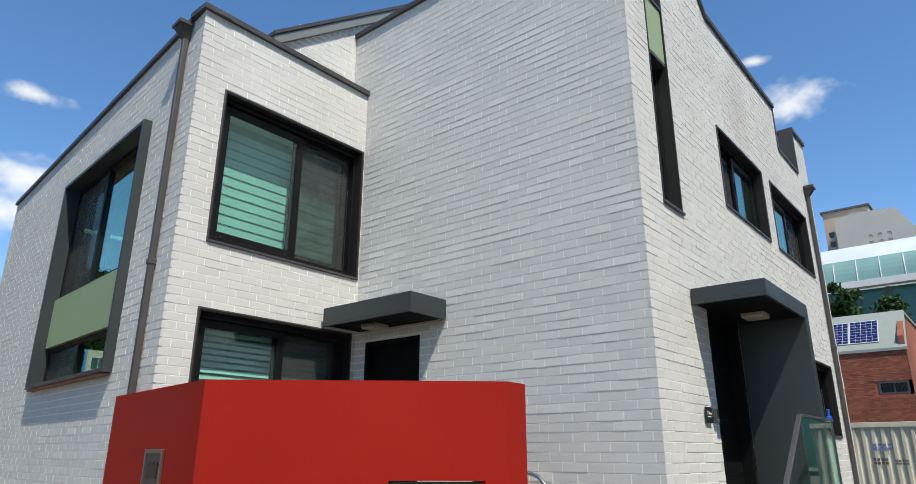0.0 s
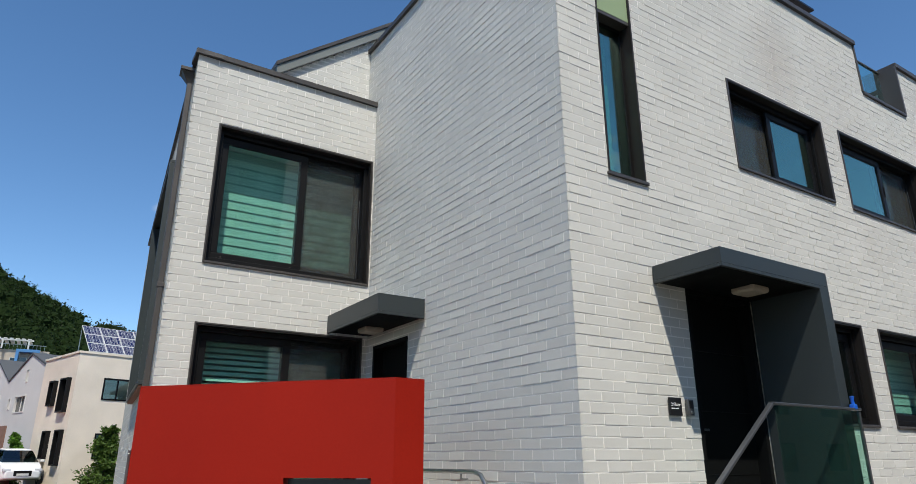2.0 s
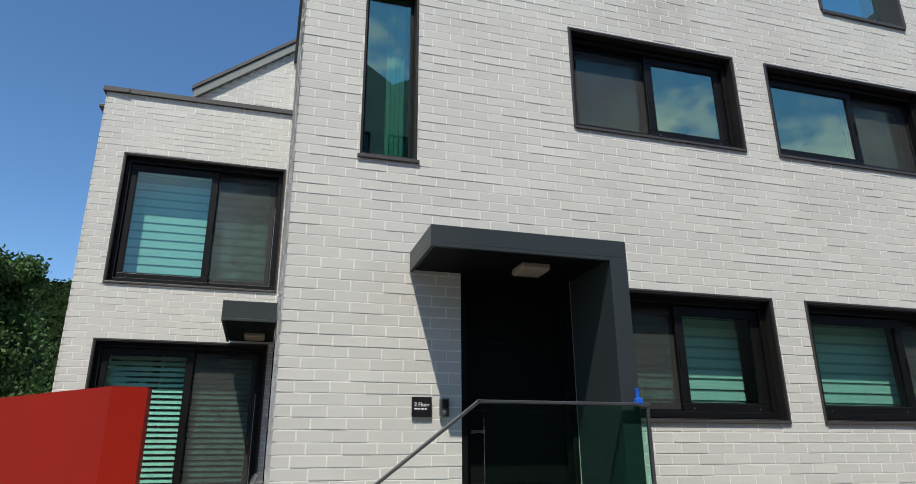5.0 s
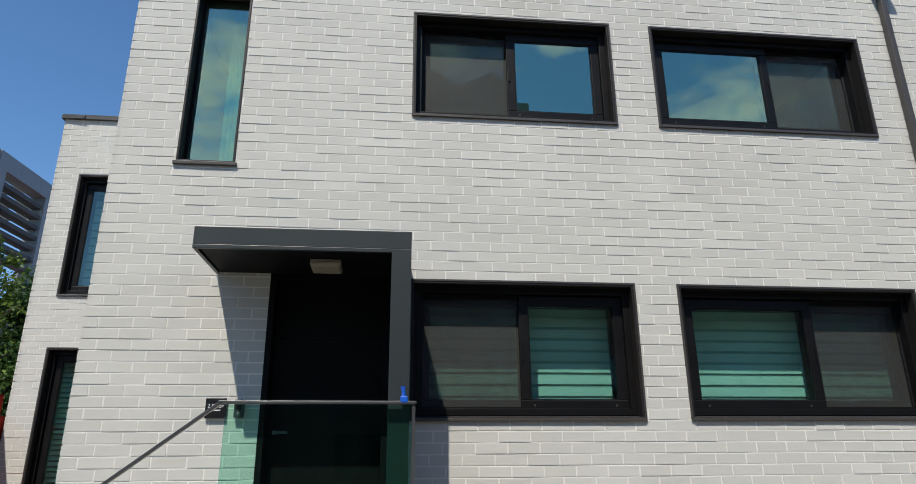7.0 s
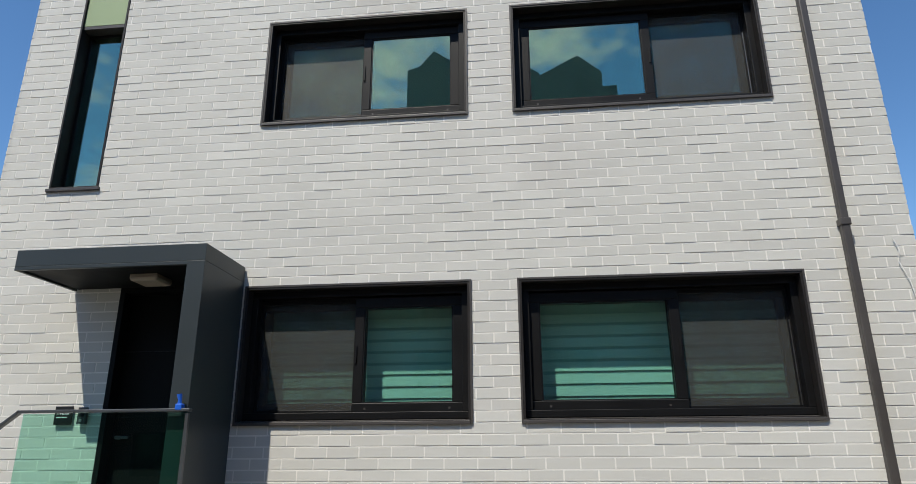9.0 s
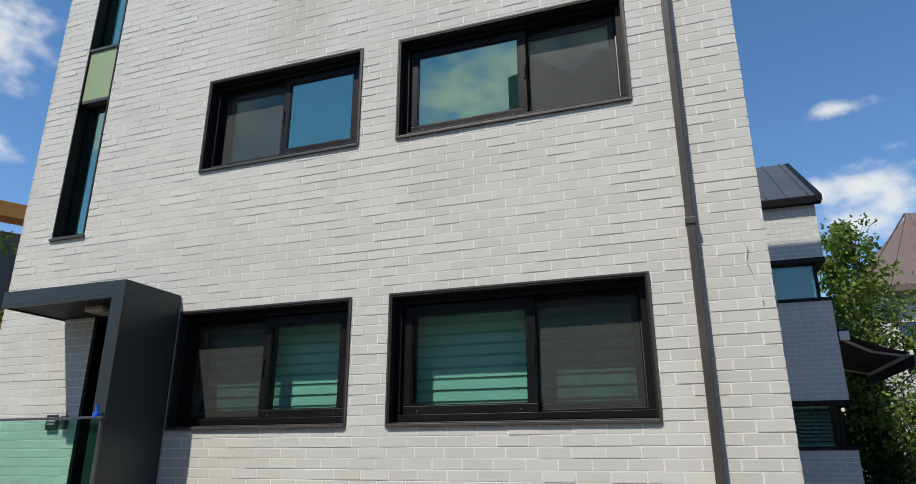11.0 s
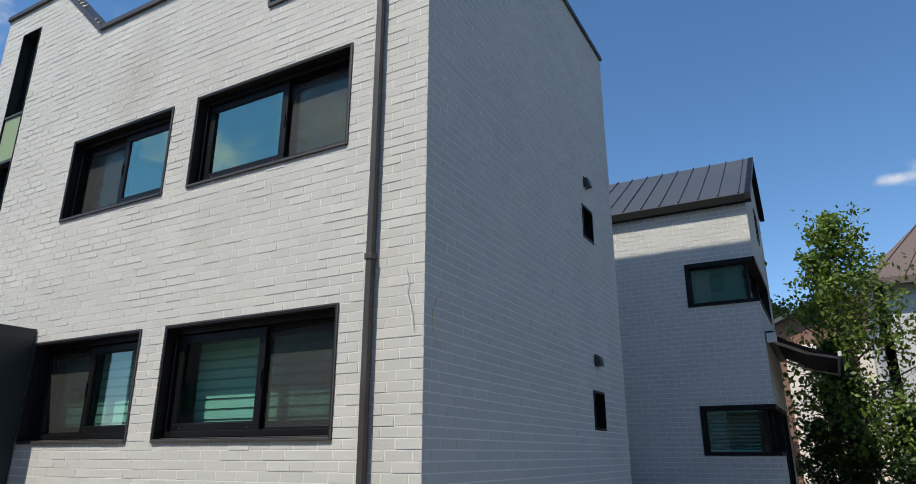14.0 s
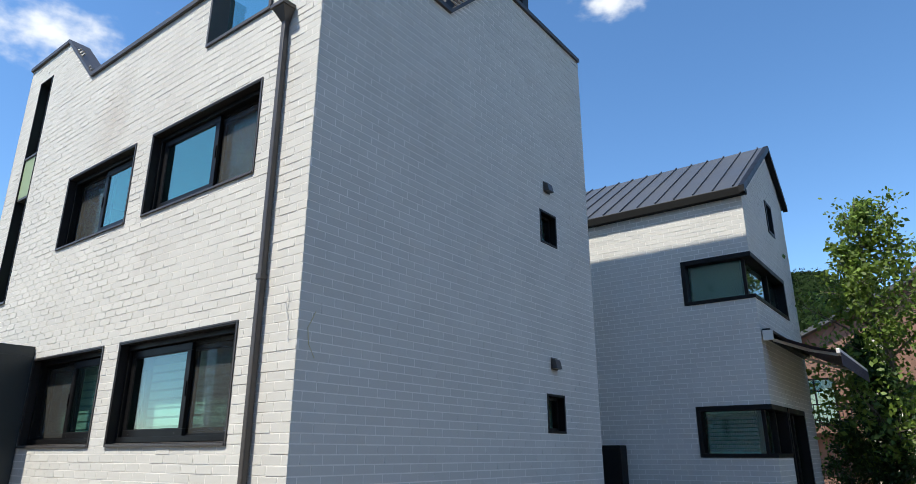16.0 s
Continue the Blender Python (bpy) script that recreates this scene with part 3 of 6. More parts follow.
s.make("verge_board", VERGE, t, "pale grey-green verge board")
build_wall("wall_gable", "small painted brick gable under the sloping verge", gable, 6.45, [(0, 7.16), (3.15, 9.55)], [], thick=0.2, bricks=(0, 2.2))

# ---- bay window of the wing ----
bay = thing("window_10", "tall bay window in a thick slate grey metal frame with a sage panel", "window", kind="structure")
a, b, c, d = BAY
s = Solid()
frame_ring(wing_south, s, a, b, c, d, 0.05, -0.24, 0.11)
s.make("surround", CLADDING, bay, "slate grey metal surround", bevel=0.004)
s = Solid()
wing_south.block(s, a + 0.05, b - 0.05, 0.012, 0.09, c - 0.03, c - 0.004)
s.make("underside", ORANGE_SEAL, bay, "rust brown underside strip")
s = Solid()
wing_south.block(s, a + 0.05, b - 0.05, -0.10, -0.04, 3.33, 4.05)
s.make("sage_panel", SAGE, bay, "flat sage green panel", bevel=0.003)
for za, zb in ((c + 0.05, 3.33), (4.05, d - 0.05)):
    s = Solid()
    frame_ring(wing_south, s, a + 0.05, b - 0.05, za, zb, 0.06, -0.24, -0.09)
    m = a + (b - a) * 0.44
    wing_south.block(s, m - 0.04, m + 0.04, -0.24, -0.09, za + 0.07, zb - 0.07)
    f = s.make("outer_frame", FRAME, bay, bevel=0.003)
    for p, q in ((a + 0.11, m - 0.04), (m + 0.04, b - 0.11)):
        s = Solid()
        pane(wing_south, s, p, q, za + 0.06, zb - 0.06, -0.13)
        s.make("pane", COATED, f)
    s = Solid()
    wing_south.block(s, a + 0.12, m - 0.05, -0.112, -0.11, za + 0.06, zb - 0.06)
    s.make("insect_screen", SCREEN, f, "fine grey insect mesh")

# ---- downpipes ----


def downpipe(wall, u, z1, label, joint):
    t = thing("downpipe", label, "downpipe", group="downpipes")
    r, off = 0.034, 0.047
    s = Solid()
    wall.block(s, u - r, u + r, off - r, off + r, Z0, z1 - 0.16)
    s.make("pipe", PIPE, t, bevel=0.012)
    s = Solid()
    s.hexa([wall.p(u - r, off - r, z1 - 0.2), wall.p(u + r, off - r, z1 - 0.2), wall.p(u + r, off + r, z1 - 0.2), wall.p(u - r, off + r, z1 - 0.2),
            wall.p(u - 0.1, 0.012, z1 - 0.05), wall.p(u + 0.1, 0.012, z1 - 0.05), wall.p(u + 0.1, 0.17, z1 - 0.05), wall.p(u - 0.1, 0.17, z1 - 0.05)])
    wall.block(s, u - 0.115, u + 0.115, 0.012, 0.185, z1 - 0.05, z1)
    s.make("hopper", PIPE, t, "dark metal rainwater hopper", bevel=0.004)
    for z in joint:
        s = Solid()
        wall.block(s, u - r - 0.008, u + r + 0.008, off - r - 0.008, off + r + 0.008, z - 0.03, z + 0.03)
        s.make("collar", PIPE, t, bevel=0.006)
        s = Solid()
        wall.block(s, u - 0.012, u + 0.012, 0.0, off, z - 0.012, z + 0.012)
        s.make("bracket", PIPE, t)
    return t


downpipe(front, fy(13.697), 6.86, "dark brown square downpipe with hopper on the brick front", (3.74,))
downpipe(wing_south, wx(-7.06), 6.84, "dark brown downpipe with hopper beside the bay window", (3.85,))

# ---- main porch ----
PX = -1.85
porch = thing("porch_canopy", "slate grey folded metal porch canopy with one side wall", "canopy")
s = Solid()
s.box(FX + 0.014, 6.95, 3.40, PX, 8.57, 3.54)
s.box(PX - 0.03, 6.95, 3.37, PX, 8.43, 3.40)
s.box(FX + 0.014, 6.95, 3.37, PX - 0.03, 6.98, 3.40)
s.make("canopy_slab", CLADDING, porch, bevel=0.003)
s = Solid()
s.box(FX + 0.014, 8.42, 1.0, PX, 8.57, 3.40)
s.make("side_wall", CLADDING, porch, bevel=0.003)
s = Solid()
s.box(FX + 0.02, 6.99, 3.385, PX - 0.035, 8.42, 3.399)
s.make("soffit", DOORPAINT, porch, "near-black soffit")


def ceiling_lamp(x, y, z):
    t = thing("ceiling_lamp", "square opal outdoor ceiling lamp, switched off", "lamp", group="porch lamps")
    s = Solid()
    s.box(x - 0.12, y - 0.12, z - 0.018, x + 0.12, y + 0.12, z)
    s.make("base_plate", LAMPWHITE, t, bevel=0.004)
    s = Solid()
    s.hexa([(x - 0.115, y - 0.115, z - 0.058), (x + 0.115, y - 0.115, z - 0.058), (x + 0.115, y + 0.115, z - 0.058), (x - 0.115, y + 0.115, z - 0.058),
            (x - 0.13, y - 0.13, z - 0.018), (x + 0.13, y - 0.13, z - 0.018), (x + 0.13, y + 0.13, z - 0.018), (x - 0.13, y + 0.13, z - 0.018)])
    s.make("diffuser", LAMPWHITE, t, "milky square diffuser", bevel=0.015)


ceiling_lamp(-2.24, 7.90, 3.385)


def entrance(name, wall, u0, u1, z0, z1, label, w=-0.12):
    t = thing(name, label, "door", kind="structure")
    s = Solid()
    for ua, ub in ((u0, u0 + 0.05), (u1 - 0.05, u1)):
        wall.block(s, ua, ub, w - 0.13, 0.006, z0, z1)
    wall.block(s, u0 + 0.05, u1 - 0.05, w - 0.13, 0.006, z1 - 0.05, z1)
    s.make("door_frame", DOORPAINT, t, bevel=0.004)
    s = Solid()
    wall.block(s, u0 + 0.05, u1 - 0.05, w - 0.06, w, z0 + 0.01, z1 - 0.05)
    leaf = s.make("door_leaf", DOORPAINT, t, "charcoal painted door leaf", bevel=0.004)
    s = Solid()
    for q in (0.25, 0.5, 0.75):
        z = z0 + (z1 - z0) * q
        wall.block(s, u0 + 0.05, u1 - 0.05, w, w + 0.004, z - 0.004, z + 0.004)
    s.make("door_rib", FRAME, leaf)
    s = Solid()
    wall.block(s, u0 + 0.10, u0 + 0.22, w + 0.04, w + 0.055, z0 + 0.955, z0 + 0.975)
    wall.block(s, u0 + 0.10, u0 + 0.125, w, w + 0.04, z0 + 0.95, z0 + 0.98)
    s.make("door_handle", RAILMETAL, leaf, "slim grey lever handle", bevel=0.003)
    return t


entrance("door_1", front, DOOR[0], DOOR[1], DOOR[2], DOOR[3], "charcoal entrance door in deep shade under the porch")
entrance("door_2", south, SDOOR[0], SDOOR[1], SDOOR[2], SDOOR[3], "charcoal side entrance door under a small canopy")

# side entrance canopy
t = thing("side_canopy", "small slate grey metal canopy over the side entrance", "canopy")
s = Solid()
s.box(-6.57, 5.34, 3.40, -5.08, SY - 0.014, 3.60)
s.box(-6.57, 5.34, 3.37, -5.08, 5.37, 3.40)
s.box(-5.11, 5.37, 3.37, -5.08, SY - 0.014, 3.40)
s.make("canopy_slab", CLADDING, t, bevel=0.003)
s = Solid()
s.box(-6.55, 5.375, 3.385, -5.115, SY - 0.02, 3.399)
s.make("soffit", DOORPAINT, t, "near-black soffit")
ceiling_lamp(-6.02, 5.70, 3.385)

# landing and steps below the view
STONE = material("grey_granite", (0.30, 0.29, 0.28), 0.7, vary=0.12, scale=3, grain=180, bump=0.2)
s = Solid()
s.box(FX + 0.014, 7.2, Z0, -1.70, 8.66, 1.12)
for i in range(5):
    s.box(FX + 0.014, 7.2 - 0.28 * (i + 1), Z0, -1.70, 7.2 - 0.28 * i, 1.12 - 0.174 * (i + 1))
tagged(s.make("entrance_steps", STONE), "grey granite landing and steps to the porch", "steps", kind="structure")
s = Solid()
s.box(-6.62, 4.4, Z0, -3.6, SY - 0.014, 1.12)
tagged(s.make("side_landing", STONE), "grey granite landing at the side entrance", "landing", kind="structure")

# glass balustrade of the landing
t = thing("glass_balustrade", "green tinted glass balustrade with a slim grey top rail", "balustrade")
X = -1.80
s = Solid()
s.box(X - 0.006, 7.32, 1.05, X + 0.006, 8.60, 2.235)
s.make("glass_panel", RAILGLASS, t, "green tinted glass panel")
s = Solid()
s.beam((X, 7.27, 2.252), (X, 8.62, 2.252), 0.045, 0.022)
s.make("top_rail", RAILMETAL, t, "slim grey metal top rail", bevel=0.004)
s = Solid()
s.beam((X, 7.29, 2.256), (X, 5.74, 1.08), 0.045, 0.022)
s.make("stair_rail", RAILMETAL, t, "sloping grey metal stair rail", bevel=0.004)
for y, zt in ((5.8, 1.08), (8.6, 2.23)):
    s = Solid()
    s.box(X - 0.012, y - 0.012, Z0 if y < 7 else 1.1, X + 0.012, y + 0.012, zt)
    s.make("post", RAILMETAL, t)
for y in (7.5, 8.4):
    s = Solid()
    s.box(X - 0.02, y - 0.03, 1.1, X + 0.02, y + 0.03, 1.2)
    s.make("clamp", STEEL, t, bevel=0.004)

# blue hose nozzle lying on the rail
t = thing("hose_nozzle", "small blue plastic hose nozzle clipped on the rail", "nozzle")
s = Solid()
s.box(X - 0.026, 8.505, 2.247, X + 0.026, 8.56, 2.297)
s.make("clip", BLUE, t, bevel=0.01)
s = Solid()
s.tube([(X, 8.53, 2.29), (X, 8.528, 2.325), (X + 0.004, 8.522, 2.365)], [0.017, 0.014, 0.019], 12)
s.make("spout", BLUE, t, smooth=True)

# sign and intercom
t = thing("floor_sign", "small black floor sign with white lettering on the brick", "sign")
s = Solid()
front.block(s, fy(6.985), fy(7.145), 0.014, 0.03, 2.19, 2.345)
s.make("plate", SIGNBLACK, t, bevel=0.002)
cu = bpy.data.curves.new("sign_text", "FONT")
cu.body, cu.size, cu.extrude, cu.align_x = "2 Floor", 0.042, 0.0008, "CENTER"
txt = new("sign_text", cu)
cu.materials.append(WHITE)
txt.parent, txt.matrix_basis = t, pose(FX + 0.0315, 7.065, 2.272, 90, 0, 90)
s = Solid()
u = fy(7.005)
for k, w in enumerate((0.03, 0.02, 0.035, 0.018)):
    front.block(s, u, u + w - 0.005, 0.030, 0.0315, 2.247, 2.256)
    u += w
s.make("small_print", WHITE, t)
t = thing("intercom", "grey door intercom with dark screen beside the porch", "intercom")
s = Solid()
front.block(s, fy(7.21), fy(7.285), 0.014, 0.05, 2.195, 2.335)
s.make("housing", RAILMETAL, t, bevel=0.005)
s = Solid()
front.block(s, fy(7.222), fy(7.273), 0.05, 0.053, 2.255, 2.32)
s.make("camera_window", SIGNBLACK, t)
s = Solid()
front.block(s, fy(7.235), fy(7.26), 0.05, 0.056, 2.21, 2.235)
s.make("button", STEEL, t, bevel=0.003)
t = thing("intercom", "slim grey intercom on the blank brick wall", "intercom")
s = Solid()
south.block(s, -5.30 - BX, -5.24 - BX, 0.014, 0.045, 2.2, 2.34)
s.make("housing", RAILMETAL, t, bevel=0.005)
s = Solid()
south.block(s, -5.29 - BX, -5.25 - BX, 0.045, 0.048, 2.27, 2.32)
s.make("camera_window", SIGNBLACK, t)

# steel handrail at the side steps
t = thing("handrail", "polished steel tube handrail along the blank wall", "handrail")
s = Solid()
s.tube([(-5.7, 5.86, 1.72), (-3.95, 5.84, 1.72), (-3.82, 5.83, 1.69), (-3.74, 5.82, 1.62), (-3.3, 5.80, 1.22)], 0.021, 12)
s.make("rail_tube", STEEL, t, smooth=True)
for x in (-5.4, -4.2):
    s = Solid()
    s.tube([(x, 5.86, 1.71), (x, 5.86, 1.65), (x, SY - 0.012, 1.65)], 0.009, 8)
    s.make("bracket", STEEL, t, smooth=True)

# ---- red entrance wall ----
t = thing("red_screen_wall", "glossy red painted sheet-metal screen wall at the side entrance", "screen wall")
plan = [(-7.4, 3.37), (-5.14, 3.07), (-3.33, 4.68), (-3.34, 4.95)]
inner = [(-7.4, 3.373), (-5.22, 3.30), (-3.56, 4.78), (-3.56, 4.95)]
for i, nm in enumerate(("side_panel", "front_panel", "end_panel")):
    s = Solid()
    (xa, ya), (xb, yb), (ia, ja), (ib, jb) = plan[i], plan[i + 1], inner[i], inner[i + 1]
    if nm == "front_panel":
        # a letter slot is cut low in the panel
        P = lambda k, z, inn=False: ((ia + (ib - ia) * k, ja + (jb - ja) * k, z) if inn else (xa + (xb - xa) * k, ya + (yb - ya) * k, z))
        for ka, kb, za, zb in ((0, 0.615, Z0, 2.44), (0.615, 0.925, Z0, 1.36), (0.615, 0.925, 1.69, 2.44), (0.925, 1, Z0, 2.44)):
            s.hexa([P(ka, za), P(kb, za), P(kb, za, True), P(ka, za, True), P(ka, zb), P(kb, zb), P(kb, zb, True), P(ka, zb, True)])
    else:
        s.hexa([(xa, ya, Z0), (xb, yb, Z0), (ib, jb, Z0), (ia, ja, Z0), (xa, ya, 2.44), (xb, yb, 2.44), (ib, jb, 2.44), (ia, ja, 2.44)])
    s.make(nm, RED, t)
s = Solid()
for i in range(3):
    (xa, ya), (xb, yb), (ia, ja), (ib, jb) = plan[i], plan[i + 1], inner[i], inner[i + 1]
    s.hexa([(xa, ya, 2.441), (xb, yb, 2.441), (ib, jb, 2.441), (ia, ja, 2.441), (xa, ya, 2.45), (xb, yb, 2.45), (ib, jb, 2.45), (ia, ja, 2.45)])
s.make("top_cap", RED, t)
s = Solid()
P = lambda k, z, o: (-5.14 + 1.81 * k + 0.665 * o, 3.07 + 1.61 * k - 0.747 * o, z)
s.hexa([P(0.62, 1.37, -0.1), P(0.92, 1.37, -0.1), P(0.92, 1.37, -0.06), P(0.62, 1.37, -0.06), P(0.62, 1.68, -0.1), P(0.92, 1.68, -0.1), P(0.92, 1.68, -0.06), P(0.62, 1.68, -0.06)])
s.make("slot_backing", SIGNBLACK, t, "black recessed slot")
# video intercom on the red side panel
side = Wall((-7.4, 3.37), (-5.14, 3.07))
t = thing("video_intercom", "steel-framed video intercom recessed in the red wall", "intercom")
s = Solid()
frame_ring(side, s, 1.20, 1.62, 1.45, 1.92, 0.03, 0.004, 0.03)
s.make("rim", STEEL, t, "polished steel rim", bevel=0.003)
s = Solid()
side.block(s, 1.23, 1.59, 0.004, 0.015, 1.48, 1.89)
s.make("face_plate", RAILMETAL, t)
s = Solid()
side.block(s, 1.29, 1.53, 0.015, 0.022, 1.68, 1.82)
s.make("lens_window", SIGNBLACK, t, bevel=0.01)

# cables on the corner of the brick front
for nm, pts in (("cable", [(FX + 0.02, 14.06, 3.60), (FX + 0.022, 14.09, 3.5), (FX + 0.02, 14.07, 3.4), (FX + 0.022, 14.12, 3.25), (FX + 0.02, 14.15, 3.05)]),
                ("cable", [(-2.78, NY + 0.02, 3.36), (-2.74, NY + 0.025, 3.28), (-2.70, NY + 0.02, 3.2), (-2.72, NY + 0.022, 3.05), (-2.80, NY + 0.02, 2.93)])):
    s = Solid()
    s.tube(pts, 0.0045, 6)
    tagged(s.make(nm, WIRE if pts[0][1] > NY else MORTAR, smooth=True), "thin loose cable end hanging on the brick corner", "cable", group="loose cables")

# ---- steel solar canopy raised over the roof ----
canopy_steel = material("black_painted_steel", (0.02, 0.021, 0.023), 0.45, vary=0.1)
cells = material("dark_blue_solar_cells", (0.012, 0.016, 0.035), 0.15, vary=0.05, bump=0)
pv = thing("solar_canopy", "black steel posts carrying dark solar panels above the roof", "solar panels")
for x in (-7.4, -5.2):
    for y in (10.6, 13.86):
        s = Solid()
        s.box(x - 0.1, y - 0.1, 6.95, x + 0.1, y + 0.1, 10.84)
        s.box(x - 0.16, y - 0.16, 6.95, x + 0.16, y + 0.16, 6.98)
        post = s.make("post", canopy_steel, pv, bevel=0.006)
        if y > 12 and x < -7:
            s = Solid()
            s.add([(x + 0.1, y - 0.02, 9.12), (x + 0.52, y - 0.02, 9.12), (x + 0.1, y - 0.02, 9.55), (x + 0.1, y + 0.02, 9.12), (x + 0.52, y + 0.02, 9.12), (x + 0.1, y + 0.02, 9.55)],
                  [(2, 1, 0), (3, 4, 5), (0, 1, 4, 3), (1, 2, 5, 4), (2, 0, 3, 5)])
            s.make("gusset", canopy_steel, post)
for x in (-7.4, -5.2):
    s = Solid()
    s.box(x - 0.06, 10.0, 10.84, x + 0.06, 15.0, 10.94)
    s.make("beam", canopy_steel, pv)
for i in range(4):
    for j in range(3):
        s = Solid()
        s.box(-8.58 + 1.05 * i, 10.0 + 1.675 * j, 10.945, -7.532 + 1.05 * i, 11.673 + 1.675 * j, 10.985)
        s.make("solar_panel", cells, pv)

# ---- neighbouring house ----
nb = thing("neighbour_house", "narrow painted brick house with corner windows and a steep metal roof", "house")
NX, GY = -11.36, 16.24
nf = Wall((NX, 11.5), (NX, GY))
ng = Wall((NX, GY), (-15.25, GY))
L = nf.length
UP, LO = (3.45, L, 4.81, 5.69), (3.45, L, 2.03, 2.92)
GUP, GLO, GDO, GSM = (0, 2.78, 4.81, 5.69), (0, 1.2, 2.03, 2.92), (1.2, 2.75, Z0, 2.92), (2.05, 2.62, 6.62, 7.36)
a = build_wall("wall", "painted off-white brick wall of the neighbouring house", nf, Z0, [(0, 6.84), (L, 6.84)], [UP, LO], thick=0.22, bricks=(0.5, 99))
b = build_wall("wall", "painted brick gable wall", ng, Z0, [(0, 6.84), (2.84, 8.72), (3.89, 7.75)], [GUP, GLO, GDO, GSM], thick=0.22, trim=(0.222, 0))
for o in (a, b):
    o.parent = nb
    del o["category"], o["kind"]
s = Solid()
s.box(-15.25, 11.5, Z0, -15.05, GY - 0.22, 7.6)
s.box(-15.25, 11.3, Z0, NX, 11.5, 6.84)
s.make("rear_wall", MORTAR, nb)
s = Solid()
s.box(-15.0, 11.6, 4.3, NX - 0.25, GY - 0.25, 4.4)
s.make("inner_floor", PLASTER, nb)
s = Solid()
s.box(-15.0, 11.6, 6.6, NX - 0.25, GY - 0.25, 6.7)
s.make("inner_ceiling", PLASTER, nb)
s = Solid()
for xa, za, xb, zb in ((-11.24, 6.90, -14.2, 8.86), (-14.2, 8.86, -15.45, 7.72)):
    s.hexa([(xa, 11.2, za), (xa, GY + 0.12, za), (xb, GY + 0.12, zb), (xb, 11.2, zb), (xa, 11.2, za + 0.07), (xa, GY + 0.12, za + 0.07), (xb, GY + 0.12, zb + 0.07), (xb, 11.2, zb + 0.07)])
roof = s.make("roof", ROOFMETAL, nb, "dark grey standing-seam metal roof")
for i in range(14):
    y = GY - 0.1 - 0.385 * i
    s = Solid()
    s.beam((-11.26, y, 6.99), (-14.2, y, 8.94), 0.022, 0.05)
    s.make("seam", ROOFMETAL, roof)
s = Solid()
s.box(-11.345, 11.2, 6.79, -11.22, GY + 0.12, 6.955)
s.make("gutter", DOORPAINT, nb, "black box gutter", bevel=0.01)
s = Solid()
for xa, za, xb, zb in ((-11.14, 6.80, -14.2, 8.80), (-14.2, 8.80, -15.42, 7.66)):
    s.hexa([(xa, GY + 0.02, za), (xb, GY + 0.02, zb), (xb, GY + 0.125, zb), (xa, GY + 0.125, za), (xa, GY + 0.02, za + 0.14), (xb, GY + 0.02, zb + 0.14), (xb, GY + 0.125, zb + 0.14), (xa, GY + 0.125, za + 0.14)])
s.make("verge_trim", FRAME, nb, "black verge trim")


def corner_window(o1, o2, door=None):
    w = new("corner_window")
    w.parent = nb
    s = Solid()
    nf.block(s, o1[0], o1[1] + 0.02, -0.2, 0.02, o1[2], o1[2] + 0.07)
    nf.block(s, o1[0], o1[1] + 0.02, -0.2, 0.02, o1[3] - 0.09, o1[3])
    nf.block(s, o1[0], o1[0] + 0.08, -0.2, 0.02, o1[2] + 0.07, o1[3] - 0.09)
    nf.block(s, o1[1] - 0.2, o1[1] - 0.14, -0.2, -0.13, o1[2] + 0.07, o1[3] - 0.09)
    ng.block(s, 0.2, o2[1], -0.2, 0.02, o2[2], o2[2] + 0.07)
    ng.block(s, 0.2, o2[1], -0.2, 0.02, o2[3] - 0.09, o2[3])
    ng.block(s, o2[1] - 0.08, o2[1], -0.2, 0.018, o2[2] + 0.07, o2[3] - 0.09)
    m = o2[1] * 0.62
    ng.block(s, m - 0.04, m + 0.04, -0.2, -0.1, o2[2] + 0.07, o2[3] - 0.09)
    s.make("frame", FRAME, w, bevel=0.004)
    s = Solid()
    pane(nf, s, o1[0] + 0.08, o1[1] - 0.16, o1[2] + 0.07, o1[3] - 0.09, -0.15)
    s.make("pane", GLASS, w)
    s = Solid()
    pane(ng, s, 0.16, o2[1] - 0.08, o2[2] + 0.07, o2[3] - 0.09, -0.15)
    s.make("pane", GLASS, w)


corner_window(UP, GUP)
corner_window(LO, GLO)
s = Solid()
frame_ring(ng, s, *GSM, 0.06, -0.2, 0.02)
w = s.make("gable_window", FRAME, nb, "small black-framed gable window")
s = Solid()
pane(ng, s, GSM[0] + 0.06, GSM[1] - 0.06, GSM[2] + 0.06, GSM[3] - 0.06, -0.1)
s.make("pane", GLASS, w)
s = Solid()
frame_ring(ng, s, *GDO, 0.09, -0.2, 0.03)
m = (GDO[0] + GDO[1]) / 2
ng.block(s, m - 0.05, m + 0.05, -0.15, -0.05, Z0 + 0.09, 2.83)
w = s.make("glass_door", FRAME, nb, "black-framed glazed garden door")
s = Solid()
pane(ng, s, GDO[0] + 0.09, GDO[1] - 0.09, Z0 + 0.09, 2.83, -0.1)
s.make("pane", GLASS, w)
roller_blind(nf, LO[0] + 0.1, LO[1] - 0.32, LO[2] + 0.1, LO[3] - 0.1, -0.24, fine=True, label="fine pale slatted blind in the neighbour's lower window", wall_back=-0.22, cloth=GREYBLIND)
s = Solid()
